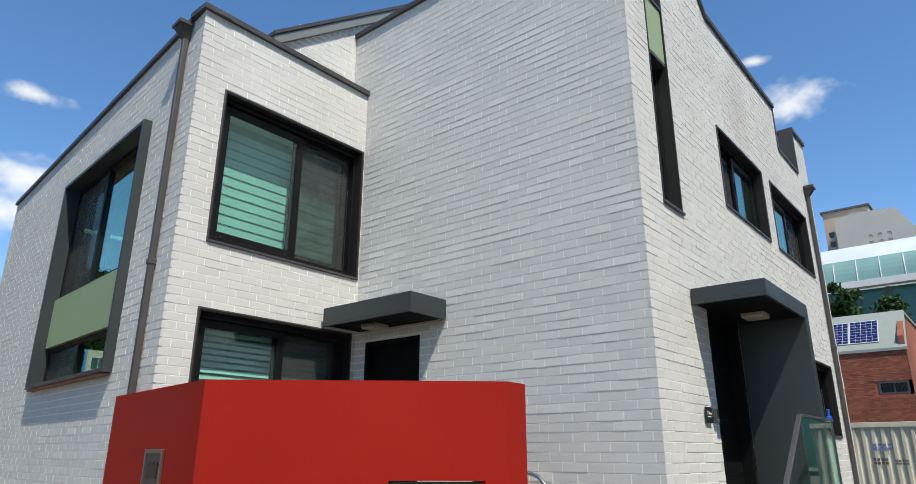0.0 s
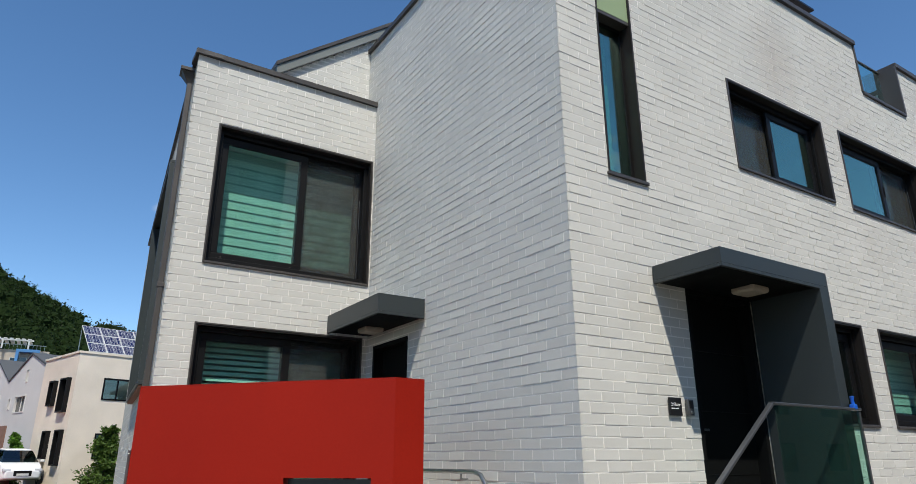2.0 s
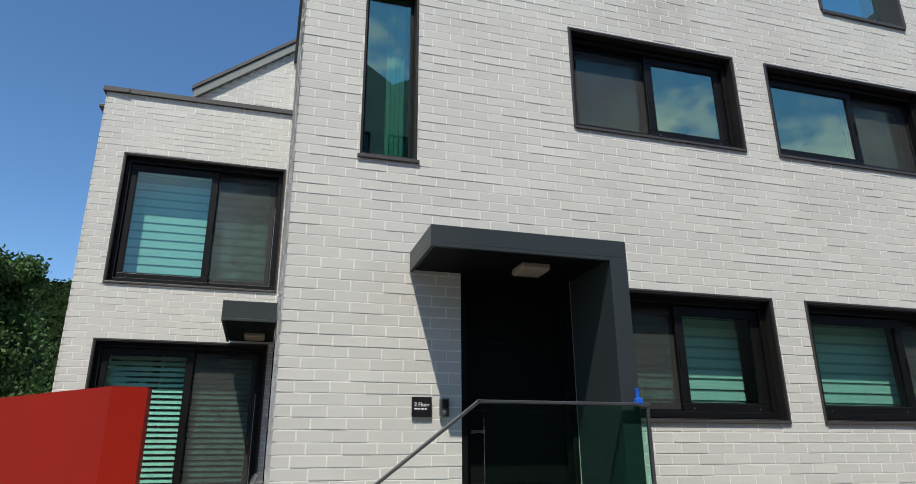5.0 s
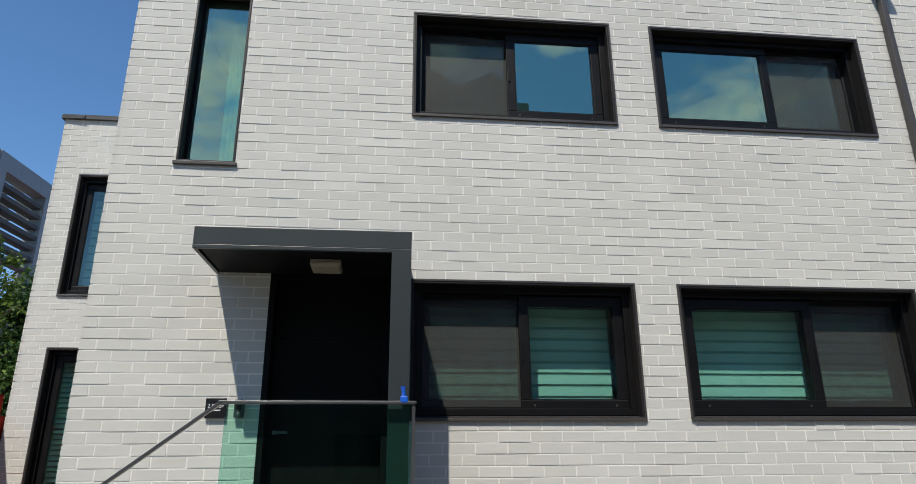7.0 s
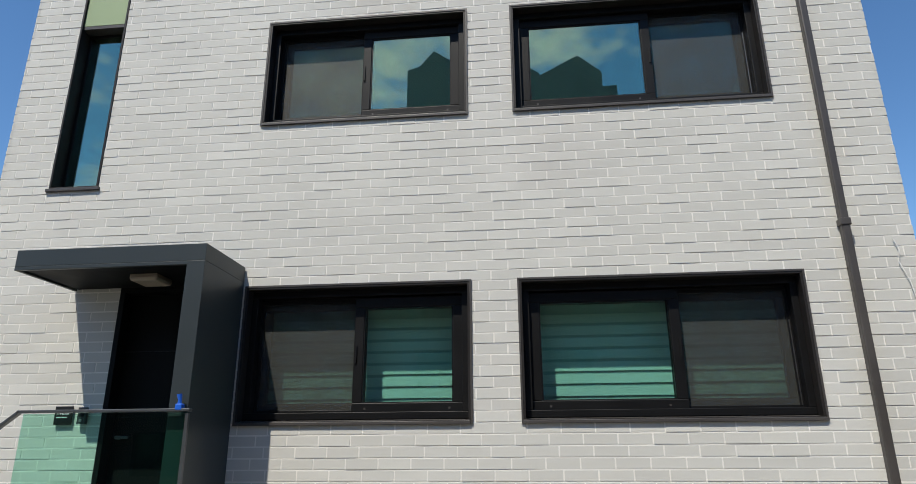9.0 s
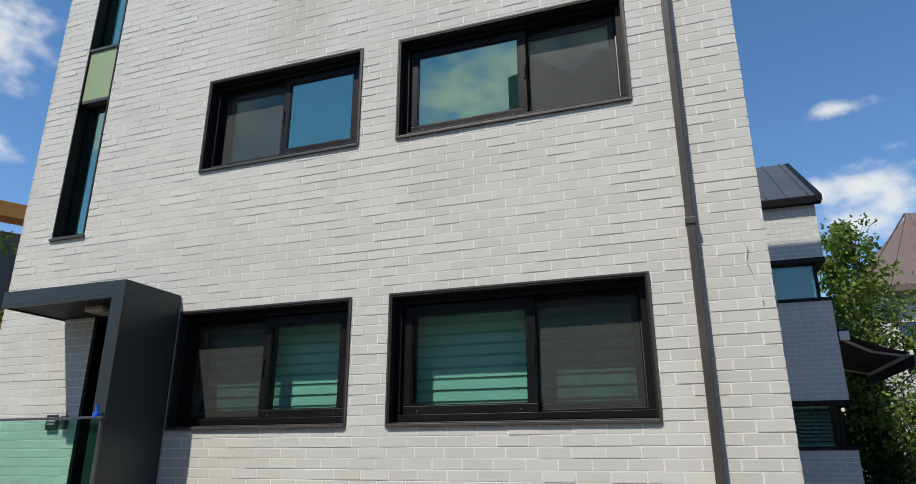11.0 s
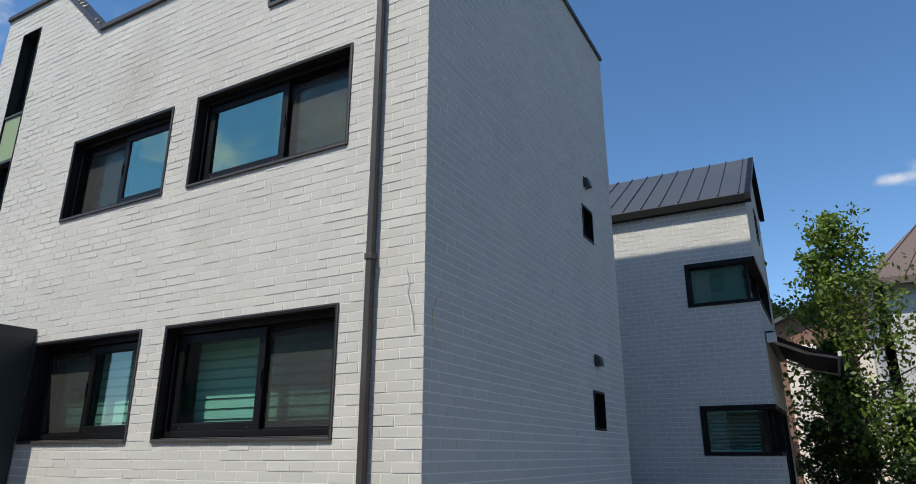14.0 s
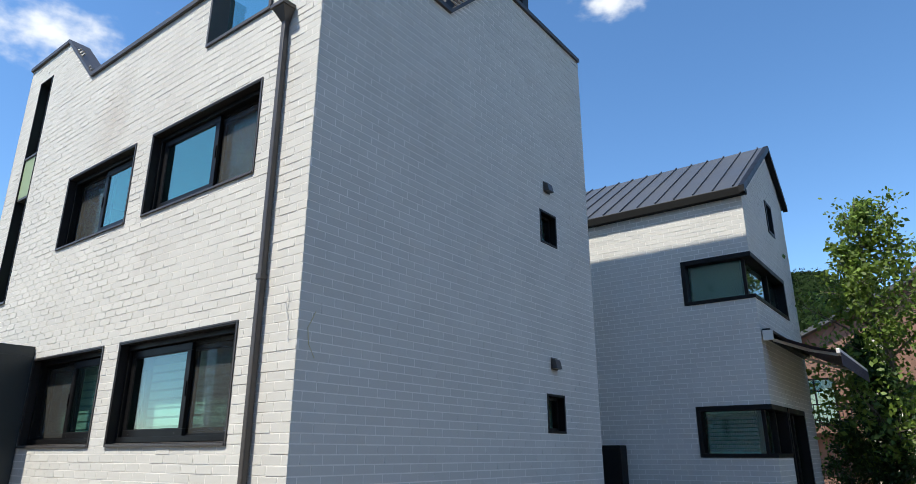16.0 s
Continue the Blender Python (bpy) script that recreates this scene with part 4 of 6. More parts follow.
nf.block(s, UP[0] + 0.1, UP[1] - 0.24, -0.262, -0.22, UP[2] + 0.02, UP[3] + 0.06)
tagged(s.make("window_blind", GREYBLIND), "drawn grey roller blind in the neighbour's upper window", "blind", group="window blinds")
# dark service cabinet by the gap between the houses
t = thing("service_cabinet", "tall black service cabinet against the neighbour's wall", "cabinet")
s = Solid()
nf.block(s, 1.2, 2.05, 0.02, 0.32, Z0, 2.25)
s.make("body", FRAME, t, bevel=0.01)
s = Solid()
nf.block(s, 1.24, 2.01, 0.32, 0.335, Z0 + 0.05, 2.2)
s.make("cabinet_door", FRAME, t, bevel=0.006)
# awning
PURPLE = material("dark_purple_awning_cloth", (0.028, 0.02, 0.04), 0.8, vary=0.15, scale=2, grain=300, bump=0.15)
OFFWHITE = material("white_powder_coat", (0.62, 0.61, 0.58), 0.4, vary=0.05, bump=0)
t = thing("awning", "dark purple folding-arm awning with white arms on the gable wall", "awning")
s = Solid()
s.box(-15.0, GY + 0.02, 4.08, -11.40, GY + 0.16, 4.24)
s.make("cassette", FRAME, t, bevel=0.02)
s = Solid()
s.box(-11.42, GY + 0.03, 4.02, -11.36, GY + 0.2, 4.2)
s.make("end_bracket", OFFWHITE, t, "white end bracket", bevel=0.01)
s = Solid()
n = 8
rows = [(GY + 0.14 + 1.0 * k / n, 4.17 - 0.42 * k / n - 0.05 * math.sin(math.pi * k / n)) for k in range(n + 1)]
v = [(x, y, z + dz) for dz in (0, 0.006) for y, z in rows for x in (-11.45, -14.95)]
f = [(2 * i, 2 * i + 1, 2 * i + 3, 2 * i + 2) for i in range(n)] + [(2 * (n + 1) + 2 * i, 2 * (n + 1) + 2 * i + 2, 2 * (n + 1) + 2 * i + 3, 2 * (n + 1) + 2 * i + 1) for i in range(n)]
s.add(v, f)
s.make("cloth", PURPLE, t, "dark purple cloth", smooth=True)
s = Solid()
s.beam((-11.40, GY + 1.16, 3.74), (-15.0, GY + 1.16, 3.74), 0.06, 0.09)
s.make("front_bar", OFFWHITE, t, bevel=0.01)
s = Solid()
for i in range(14):
    xa = -11.42 - 0.256 * i
    s.hexa([(xa, GY + 1.19, 3.50), (xa - 0.25, GY + 1.19, 3.50), (xa - 0.25, GY + 1.195, 3.50), (xa, GY + 1.195, 3.50), (xa, GY + 1.19, 3.72), (xa - 0.25, GY + 1.19, 3.72), (xa - 0.25, GY + 1.195, 3.72), (xa, GY + 1.195, 3.72)])
s.make("valance", PURPLE, t)
for x in (-11.6, -14.6):
    s = Solid()
    s.beam((x, GY + 0.15, 4.05), (x - 0.35, GY + 0.65, 3.86), 0.04, 0.05)
    s.beam((x - 0.35, GY + 0.65, 3.86), (x, GY + 1.13, 3.70), 0.035, 0.045)
    s.make("folding_arm", OFFWHITE, t, bevel=0.006)

# ---- trees ----


def leaf_material(name, base, island=0.35):
    m = material(name, base, 0.55, vary=0.25, scale=1.5, grain=20, bump=0, island=island, spec=0.35)
    nt = m.node_tree
    b, out = nt.nodes["Principled BSDF"], nt.nodes["Material Output"]
    tr, mx = nt.nodes.new("ShaderNodeBsdfTranslucent"), nt.nodes.new("ShaderNodeMixShader")
    nt.links.new(b.inputs["Base Color"].links[0].from_socket, tr.inputs["Color"])
    mx.inputs[0].default_value = 0.35
    nt.links.new(b.outputs[0], mx.inputs[1])
    nt.links.new(tr.outputs[0], mx.inputs[2])
    nt.links.new(mx.outputs[0], out.inputs["Surface"])
    return m


BARK = material("grey_brown_bark", (0.13, 0.105, 0.08), 0.9, vary=0.3, scale=4, grain=30, bump=0.6, bump_size=0.02, stretch=(1, 1, 0.3))
LEAF_LIGHT = leaf_material("fresh_green_leaf", (0.125, 0.19, 0.03), 0.4)
LEAF_MID = leaf_material("mid_green_leaf", (0.075, 0.135, 0.022))
LEAF_DARK = leaf_material("dark_green_leaf", (0.035, 0.075, 0.016))
LEAF_BRIGHT = leaf_material("bright_hedge_leaf", (0.085, 0.20, 0.018))
NEEDLE = leaf_material("pine_needle", (0.06, 0.12, 0.032))


def leaves_mesh(centres, size, rng, droop=0.3, aspect=0.6):
    """One small folded leaf at each centre, as a joined mesh."""
    n = len(centres)
    c = np.asarray(centres)
    a = rng.normal(size=(n, 3))
    a[:, 2] -= droop
    a /= np.linalg.norm(a, axis=1, keepdims=True)
    b = np.cross(a, rng.normal(size=(n, 3)))
    b /= np.linalg.norm(b, axis=1, keepdims=True)
    nn = np.cross(a, b)
    sz = size * rng.uniform(0.6, 1.25, (n, 1))
    mid = c + a * sz * 0.5 - nn * sz * 0.1
    v = np.stack([c, mid + b * sz * aspect * 0.5 + nn * sz * 0.1, c + a * sz, mid - b * sz * aspect * 0.5 + nn * sz * 0.1], 1).reshape(-1, 3)
    k = np.arange(n) * 4
    f = np.concatenate([np.stack([k, k + 1, k + 2], 1), np.stack([k, k + 2, k + 3], 1)])
    return v, f


def tree(label, base, height, spread, crown0, leaf_count, leaf, mat, seed, name="tree", lean=0.0, dense=1.0, limbs=26, taper=0.75):
    """A tapered trunk with limbs and twigs, and leaves gathered in uneven sprays along them."""
    rng = np.random.default_rng(seed)
    t = thing(name, label, "tree")
    bx, by, bz = base
    s = Solid()
    trunk = [Vector((bx + lean * k / 8 + rng.normal(0, 0.03), by + rng.normal(0, 0.04), bz + height * 0.96 * k / 8)) for k in range(9)]
    r0 = height * 0.013 + 0.02
    s.tube(trunk, [r0 * (1 - 0.9 * k / 8) for k in range(9)], 8)
    sprays = []
    for i in range(limbs):
        k = (i + rng.uniform(0, 1)) / limbs
        h = crown0 + (0.97 - crown0) * k
        p = trunk[min(7, int(h * 8))].lerp(trunk[min(8, int(h * 8) + 1)], h * 8 - int(h * 8))
        ang = i * 2.4 + rng.normal(0, 0.4)
        reach = spread * (1 - taper * max(0, k - 0.25) / 0.75) * rng.uniform(0.55, 1.15)
        q = p + Vector((math.cos(ang) * reach, math.sin(ang) * reach, reach * rng.uniform(0.15, 0.75)))
        m = p.lerp(q, 0.5) + Vector((0, 0, reach * 0.08))
        s.tube([p, m, q], [r0 * 0.32 * (1 - k * 0.6), r0 * 0.2 * (1 - k * 0.6), 0.006], 5)
        for _ in range(int(5 * dense) + 2):
            f = rng.uniform(0.25, 1.05)
            c = p.lerp(q, f) + Vector(rng.normal(0, reach * 0.16, 3))
            s.tube([p.lerp(q, f * 0.85), c], [0.008, 0.003], 4)
            sprays.append((c, reach * rng.uniform(0.10, 0.27)))
    s.make("trunk", BARK, t, smooth=True)
    pick = rng.integers(0, len(sprays), leaf_count)
    cs = np.array([sprays[i][0] for i in pick])
    rs = np.array([sprays[i][1] for i in pick])[:, None]
    cs = cs + np.clip(rng.normal(0, 1, cs.shape), -1.5, 1.5) * rs * np.array([1, 1, 0.75])
    v, f = leaves_mesh(cs, leaf, rng)
    me = bpy.data.meshes.new("crown")
    me.from_pydata(v.tolist(), [], f.tolist())
    me.materials.append(mat)
    c = new("crown", me)
    c.parent = t
    return t


tree("slender young tree with fresh green fluttering leaves", (-16.6, 17.65, GROUND), 8.0, 2.1, 0.14, 11500, 0.135, LEAF_LIGHT, 3, limbs=44, dense=1.5)
tree("leafy garden tree in front of the grey house", (-17.6, 20.4, GROUND), 5.6, 1.7, 0.10, 7500, 0.12, LEAF_MID, 33, limbs=34, dense=1.5)
tree("dark green conifer in the shade below the young tree", (-15.9, 17.35, GROUND), 4.6, 0.95, 0.03, 13000, 0.10, LEAF_DARK, 5, name="conifer", limbs=44, dense=1.5)
tree("dark clipped shrub under the garden trees", (-16.2, 18.7, GROUND), 2.9, 0.95, 0.03, 7000, 0.10, LEAF_DARK, 6, name="shrub", limbs=34, dense=1.5)
tree("bright green cypress shrub by the garden edge", (-12.2, 18.95, GROUND), 3.5, 0.62, 0.02, 9000, 0.07, LEAF_BRIGHT, 8, name="cypress", limbs=44, dense=1.6)
tree("low leafy garden shrub beside the neighbour's terrace", (-15.6, 16.75, GROUND), 2.6, 0.8, 0.05, 4200, 0.09, LEAF_DARK, 9, name="shrub")
tree("broad dark pine tree beyond the side wing", (-18.0, -1.6, GROUND), 7.2, 2.3, 0.08, 52000, 0.14, NEEDLE, 11, name="pine_tree", limbs=46, dense=1.6, taper=0.6)
tree("leafy street tree beside the far building", (-11.6, -10.0, GROUND), 10.6 - GROUND, 2.6, 0.15, 14000, 0.17, LEAF_MID, 13, limbs=44, dense=1.4)
tree("thin sapling with pale leaves in front of the pine", (-16.2, -2.7, GROUND), 8.2 - GROUND, 1.3, 0.35, 3200, 0.14, LEAF_LIGHT, 17, limbs=22, dense=1.3)
tree("small round garden shrub by the cream house", (-39.6, 2.1, GROUND), 3.0, 0.7, 0.04, 6000, 0.15, LEAF_BRIGHT, 14, name="shrub", limbs=24)
tree("leafy shrub growing against the cream house", (-34.6, 5.8, GROUND), 3.2, 0.95, 0.03, 6500, 0.16, LEAF_MID, 15, name="shrub", limbs=30, dense=1.4)
for i, (x, y, h) in enumerate(((-9.2, 58, 15.0), (-6.0, 60, 14.0), (-3.0, 57, 13.4))):
    tree("dense street tree behind the brick house", (x, y, GROUND), h, 3.2, 0.2, 5000, 0.42, LEAF_DARK, 20 + i, limbs=26)

# ---- wooded hill ----
HILL = leaf_material("forest_canopy", (0.020, 0.037, 0.010), 0.45)
prof = [(-400, 46), (-250, 58), (-120, 63), (-60, 63), (-43, 64.5), (-24, 66), (-8, 60), (-5, 58), (14, 48), (40, 44), (90, 40), (160, 30), (300, 14)]


def hill_top(y):
    return top_at(prof, y)


v, f = [], []
ys = [-400 + 20 * i for i in range(36)]
for j in range(7):
    for y in ys:
        v.append((-120 - 28 * j, y, GROUND - 0.5 + (hill_top(y) - 3) * (j / 5.0) ** 0.9 if j <= 5 else hill_top(y) * 0.8))
n = len(ys)
f = [(j * n + i, j * n + i + 1, (j + 1) * n + i + 1, (j + 1) * n + i) for j in range(6) for i in range(n - 1)]
s = Solid()
s.add(v, f)
tagged(s.make("hillside", HILL, smooth=True), "dark green slope of the wooded hill", "hill", kind="structure")
rng = np.random.default_rng(4)
b = bmesh.new()
bmesh.ops.create_icosphere(b, subdivisions=2, radius=1.0)
ico_v = np.array([p.co[:] for p in b.verts])
ico_f = np.array([[p.index for p in q.verts] for q in b.faces])
b.free()
# darker colour of the crown cores: shade between the leaves, painted in
SHADE = material("forest_crown_shade", (0.011, 0.021, 0.006), 0.95, vary=0.3, bump=0, spec=0.05)
HILL.node_tree.nodes["Principled BSDF"].inputs["Specular IOR Level"].default_value = 0.1
vs, fs, tips = [], [], []
count = 0
for i in range(2400):
    y = rng.uniform(-85, 78)
    j = rng.uniform(0.2, 5.1)
    zc = GROUND + (hill_top(y) - 3) * (min(j, 5) / 5.0) ** 0.9
    r = rng.uniform(1.8, 4.2)
    lump = 1 + 0.3 * np.sin(ico_v @ rng.normal(0, 3.2, (3, 3))).sum(1, keepdims=True) / 1.7 + rng.normal(0, 0.09, (len(ico_v), 1))
    at = np.array([-120 - 28 * j, y, zc + r * 0.2])
    p = ico_v * lump * np.array([r, r, r * rng.uniform(0.8, 1.3)])
    # shrunken core, coloured as the shaded inside of the crown
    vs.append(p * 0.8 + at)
    fs.append(ico_f + count)
    count += len(ico_v)
    # leafy sprays gather on the outer, upper side of each crown
    k = rng.integers(0, len(p), 210)
    tips.append((p * np.where(p[:, 2:] > -0.3 * r, 1.0, 0.75))[k] * rng.uniform(0.82, 1.03, (210, 1)) + at)
vs, fs = np.concatenate(vs), np.concatenate(fs)
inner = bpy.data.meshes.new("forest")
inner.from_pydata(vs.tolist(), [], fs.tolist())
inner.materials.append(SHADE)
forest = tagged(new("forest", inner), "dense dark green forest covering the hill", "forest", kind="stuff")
tips = np.concatenate(tips)
lv, lf = leaves_mesh(tips + rng.normal(0, 0.2, tips.shape), 0.66, rng, 0.0, 0.85)
me = bpy.data.meshes.new("foliage")
me.from_pydata(lv.tolist(), [], lf.tolist())
me.materials.append(HILL)
ob = new("foliage", me)
ob.parent = forest
tagged(ob, "sprays of dark green leaves", kind="stuff")

# ---- buildings round about ----
CREAM = material("cream_stone_cladding", (0.74, 0.66, 0.55), 0.8, vary=0.10, scale=0.8, grain=30, bump=0.2)
PALEGREY = material("pale_grey_render", (0.58, 0.575, 0.56), 0.85, vary=0.08, scale=0.6, grain=40, bump=0.15)
CHARCOAL = material("charcoal_stone", (0.075, 0.08, 0.085), 0.7, vary=0.15, scale=0.7, grain=20)
WHITEWALL = material("white_render", (0.62, 0.62, 0.60), 0.85, vary=0.07, scale=0.7, grain=40)
REDBRICK = material("red_brick", (0.27, 0.085, 0.048), 0.85, vary=0.2, scale=2, grain=30, bump=0.3, island=0.25)
BROWNBRICK = material("brown_brick", (0.22, 0.12, 0.085), 0.85, vary=0.2, scale=2, grain=14, bump=0.3)
BROWNROOF = material("brown_standing_seam_roof", (0.14, 0.10, 0.085), 0.5, vary=0.08)
DARKGLASS = glass_material("dark_far_glass", (0.10, 0.14, 0.14), 1.8)
SOLARBLUE = material("solar_cell_blue", (0.012, 0.02, 0.085), 0.15, vary=0.1, scale=6, bump=0)
ORANGEPAINT = material("orange_panel", (0.55, 0.22, 0.03), 0.55, vary=0.08)
BLUEPAINT = material("blue_panel", (0.06, 0.20, 0.42), 0.55, vary=0.08)
CORRUGATED = material("weathered_container_paint", (0.50, 0.48, 0.38), 0.6, vary=0.12, scale=1.5, stain=((0.25, 0.13, 0.07), 1.2, 0.7))
ROOFSAGE = material("pale_grey_green_roof_sheet", (0.25, 0.28, 0.25), 0.5, vary=0.06)


def facade(parent, wall, z0, z1, openings, mat, thick=0.25, frame=FRAME, glass=None, proud=0.03, tops=None, name="wall"):
    """A wall with recessed windows: frame and pane in each opening."""
    s = Solid()
    tops = tops or [(0, z1), (wall.length, z1)]
    cuts = sorted({0.0, wall.length, *[u for u, _ in tops if 0 < u < wall.length], *[u for o in openings for u in o[:2]]})
    for ua, ub in zip(cuts, cuts[1:]):
        mid, low = (ua + ub) / 2, z0
        for o in sorted([o for o in openings if o[0] < mid < o[1]], key=lambda o: o[2]):
            wall.block(s, ua, ub, -thick, 0, low, o[2])
            low = o[3]
        wall.block(s, ua, ub, -thick, 0, low, top_at(tops, ua + 1e-4), top_at(tops, ub - 1e-4))
    s.make(name, mat, parent)
    for o in openings:
        s = Solid()
        t = 0.07
        frame_ring(wall, s, *o, t, -0.16, proud)
        m = (o[0] + o[1]) / 2
        if o[1] - o[0] > 0.9:
            wall.block(s, m - 0.03, m + 0.03, -0.14, -0.06, o[2] + t, o[3] - t)
        w = s.make("window", frame, parent)
        s = Solid()
        pane(wall, s, o[0] + t, o[1] - t, o[2] + t, o[3] - t, -0.1)
        s.make("pane", glass or DARKGLASS, w)


def solar_panels(parent, origin, du, dv, cols, rows, w, h):
    """Rows of framed cells on a sloping plane."""
    o, du, dv = Vector(origin), Vector(du).normalized(), Vector(dv).normalized()
    nrm = du.cross(dv).normalized()
    for i in range(cols):
        for j in range(rows):
            a = o + du * (i * (w + 0.03)) + dv * (j * (h + 0.03))
            s = Solid()
            p = [a, a + du * w, a + du * w + dv * h, a + dv * h]
            s.hexa([q - nrm * 0.02 for q in p] + [q + nrm * 0.012 for q in p])
            fr = s.make("solar_panel", OFFWHITE, parent)
            s = Solid()
            nc, nr = 5, 8
            for x in range(nc):
                for y in range(nr):
                    c = a + du * (0.03 + x * (w - 0.05) / nc) + dv * (0.03 + y * (h - 0.05) / nr)
                    e, g = du * ((w - 0.05) / nc - 0.014), dv * ((h - 0.05) / nr - 0.014)
                    s.add([c + nrm * 0.016, c + e + nrm * 0.016, c + e + g + nrm * 0.016, c + g + nrm * 0.016], [(0, 1, 2, 3)])
            s.make("cells", SOLARBLUE, fr)


# cream house with solar panels
t = thing("cream_house", "two-storey cream stone house with solar panels on its flat roof", "house")
ca, cb, cc = (-40.5, 2.8), (-36.0, 4.1), (-37.7, 10.0)
wa, wb = Wall(ca, cb), Wall(cb, cc)
facade(t, wa, GROUND, 6.9, [(1.7, 2.4, 4.45, 5.7), (3.2, 4.15, 4.08, 5.73), (2.0, 2.6, 1.9, 3.24), (3.65, 4.35, 1.6, 3.25)], CREAM, proud=0.2)
facade(t, wb, GROUND, 6.9, [(1.3, 2.78, 4.7, 5.78), (1.3, 2.4, 1.9, 3.1)], CREAM, glass=GLASS)
s = Solid()
s.add([(*ca, 6.75), (*cb, 6.75), (*cc, 6.75), (-46.0, 9.5, 6.75)], [(0, 1, 2, 3)])
s.make("flat_roof", CONCRETE, t)
s = Solid()
wa.block(s, -0.03, wa.length + 0.03, -0.3, 0.05, 6.9, 7.0)
wb.block(s, -0.03, wb.length + 0.03, -0.3, 0.05, 6.9, 7.0)
s.make("roof_coping", CREAM, t)
pr = thing("solar_array", "tilted rack of blue solar panels on the cream house roof", "solar panels")
solar_panels(pr, (-41.2, 4.78, 7.72), (-0.26, 0.966, 0), (-0.68, -0.24, 0.77), 4, 3, 0.95, 0.74)
s = Solid()
for y in (4.85, 6.4, 8.3):
    x = -41.25 - (y - 4.78) * 0.27
    s.beam((x, y, 6.75), (x - 0.05, y, 7.7), 0.05, 0.05)
    s.beam((x - 1.6, y - 0.55, 6.75), (x - 1.62, y - 0.55, 9.4), 0.05, 0.05)
s.make("rack", STEEL, pr)

# grey gabled townhouses
t = thing("grey_townhouse", "pale grey rendered townhouse with two steep gables", "house")
w = Wall((-52.0, 0.0), (-41.91, 2.91))
facade(t, w, GROUND, 6.0, [(1.75, 3.2, 4.84, 5.72), (0.7, 1.15, 4.7, 5.4), (6.05, 7.9, 4.45, 5.45), (4.9, 5.3, 4.7, 5.4), (7.2, 7.65, 6.15, 6.95), (1.0, 1.35, 6.4, 7.0), (0.5, 1.1, 1.9, 2.7), (7.6, 8.2, 1.6, 2.4)],
       PALEGREY, tops=[(0, 6.7), (1.2, 8.0), (4.3, 6.42), (7.75, 7.76), (10.5, 6.85)], frame=OFFWHITE)
s = Solid()
for ua, za, ub, zb in ((-0.1, 6.6, 1.2, 8.0), (1.2, 8.0, 4.3, 6.42), (4.3, 6.42, 7.75, 7.76), (7.75, 7.76, 10.5, 6.85)):
    s.hexa([w.p(ua, -6, za), w.p(ub, -6, zb), w.p(ub, 0.06, zb), w.p(ua, 0.06, za), w.p(ua, -6, za + 0.1), w.p(ub, -6, zb + 0.1), w.p(ub, 0.06, zb + 0.1), w.p(ua, 0.06, za + 0.1)])
s.make("roof", CHARCOAL, t, "dark slate roof")
s = Solid()
w.block(s, 3.3, 5.6, 0.005, 0.06, GROUND, 3.8)
s.make("garage_door", BROWNBRICK, t, "brown timber garage door", bevel=0.01)
s = Solid()
w.block(s, 10.2, 10.5, -6, -0.3, GROUND, 6.7)
s.make("side_wall", PALEGREY, t)
# dark stone house
t = thing("dark_stone_house", "dark grey stone house with a roof balcony", "house")
w = Wall((-60.0, -3.2), (-53.2, -0.6))
facade(t, w, GROUND, 7.2, [(1.0, 2.0, 4.6, 5.8), (4.2, 5.8, 5.6, 6.9), (1.0, 2.2, 1.4, 2.8)], CHARCOAL)
w2 = Wall((-53.2, -0.6), (-54.4, 3.0))
facade(t, w2, GROUND, 7.2, [(0.8, 1.8, 4.6, 5.8)], CHARCOAL)
s = Solid()
w.block(s, -0.3, 7.6, -4, 0.35, 7.2, 7.4)
s.make("roof", CHARCOAL, t)
s = Solid()
for i in range(12):
    w.block(s, 4.2 + i * 0.14, 4.23 + i * 0.14, 0.1, 0.13, 5.5, 6.3)
w.block(s, 4.15, 5.9, 0.09, 0.14, 6.3, 6.35)
s.make("balcony_rail", OFFWHITE, t)
# white house
t = thing("white_house", "white rendered house with wide windows above a stone base", "house")
w = Wall((-58.0, -8.0), (-56.0, -2.2))
facade(t, w, GROUND, 6.4, [(2.6, 5.0, 3.9, 5.4), (2.4, 4.9, 2.0, 3.1)], WHITEWALL, frame=OFFWHITE)
s = Solid()
w.block(s, 0, w.length, 0.02, 0.1, GROUND, 1.5)
s.make("stone_base", CHARCOAL, t)
s = Solid()
w.block(s, -0.3, w.length + 0.2, -5, 0.4, 6.4, 6.75)
s.make("roof", CHARCOAL, t, "dark curved roof edge", bevel=0.1)
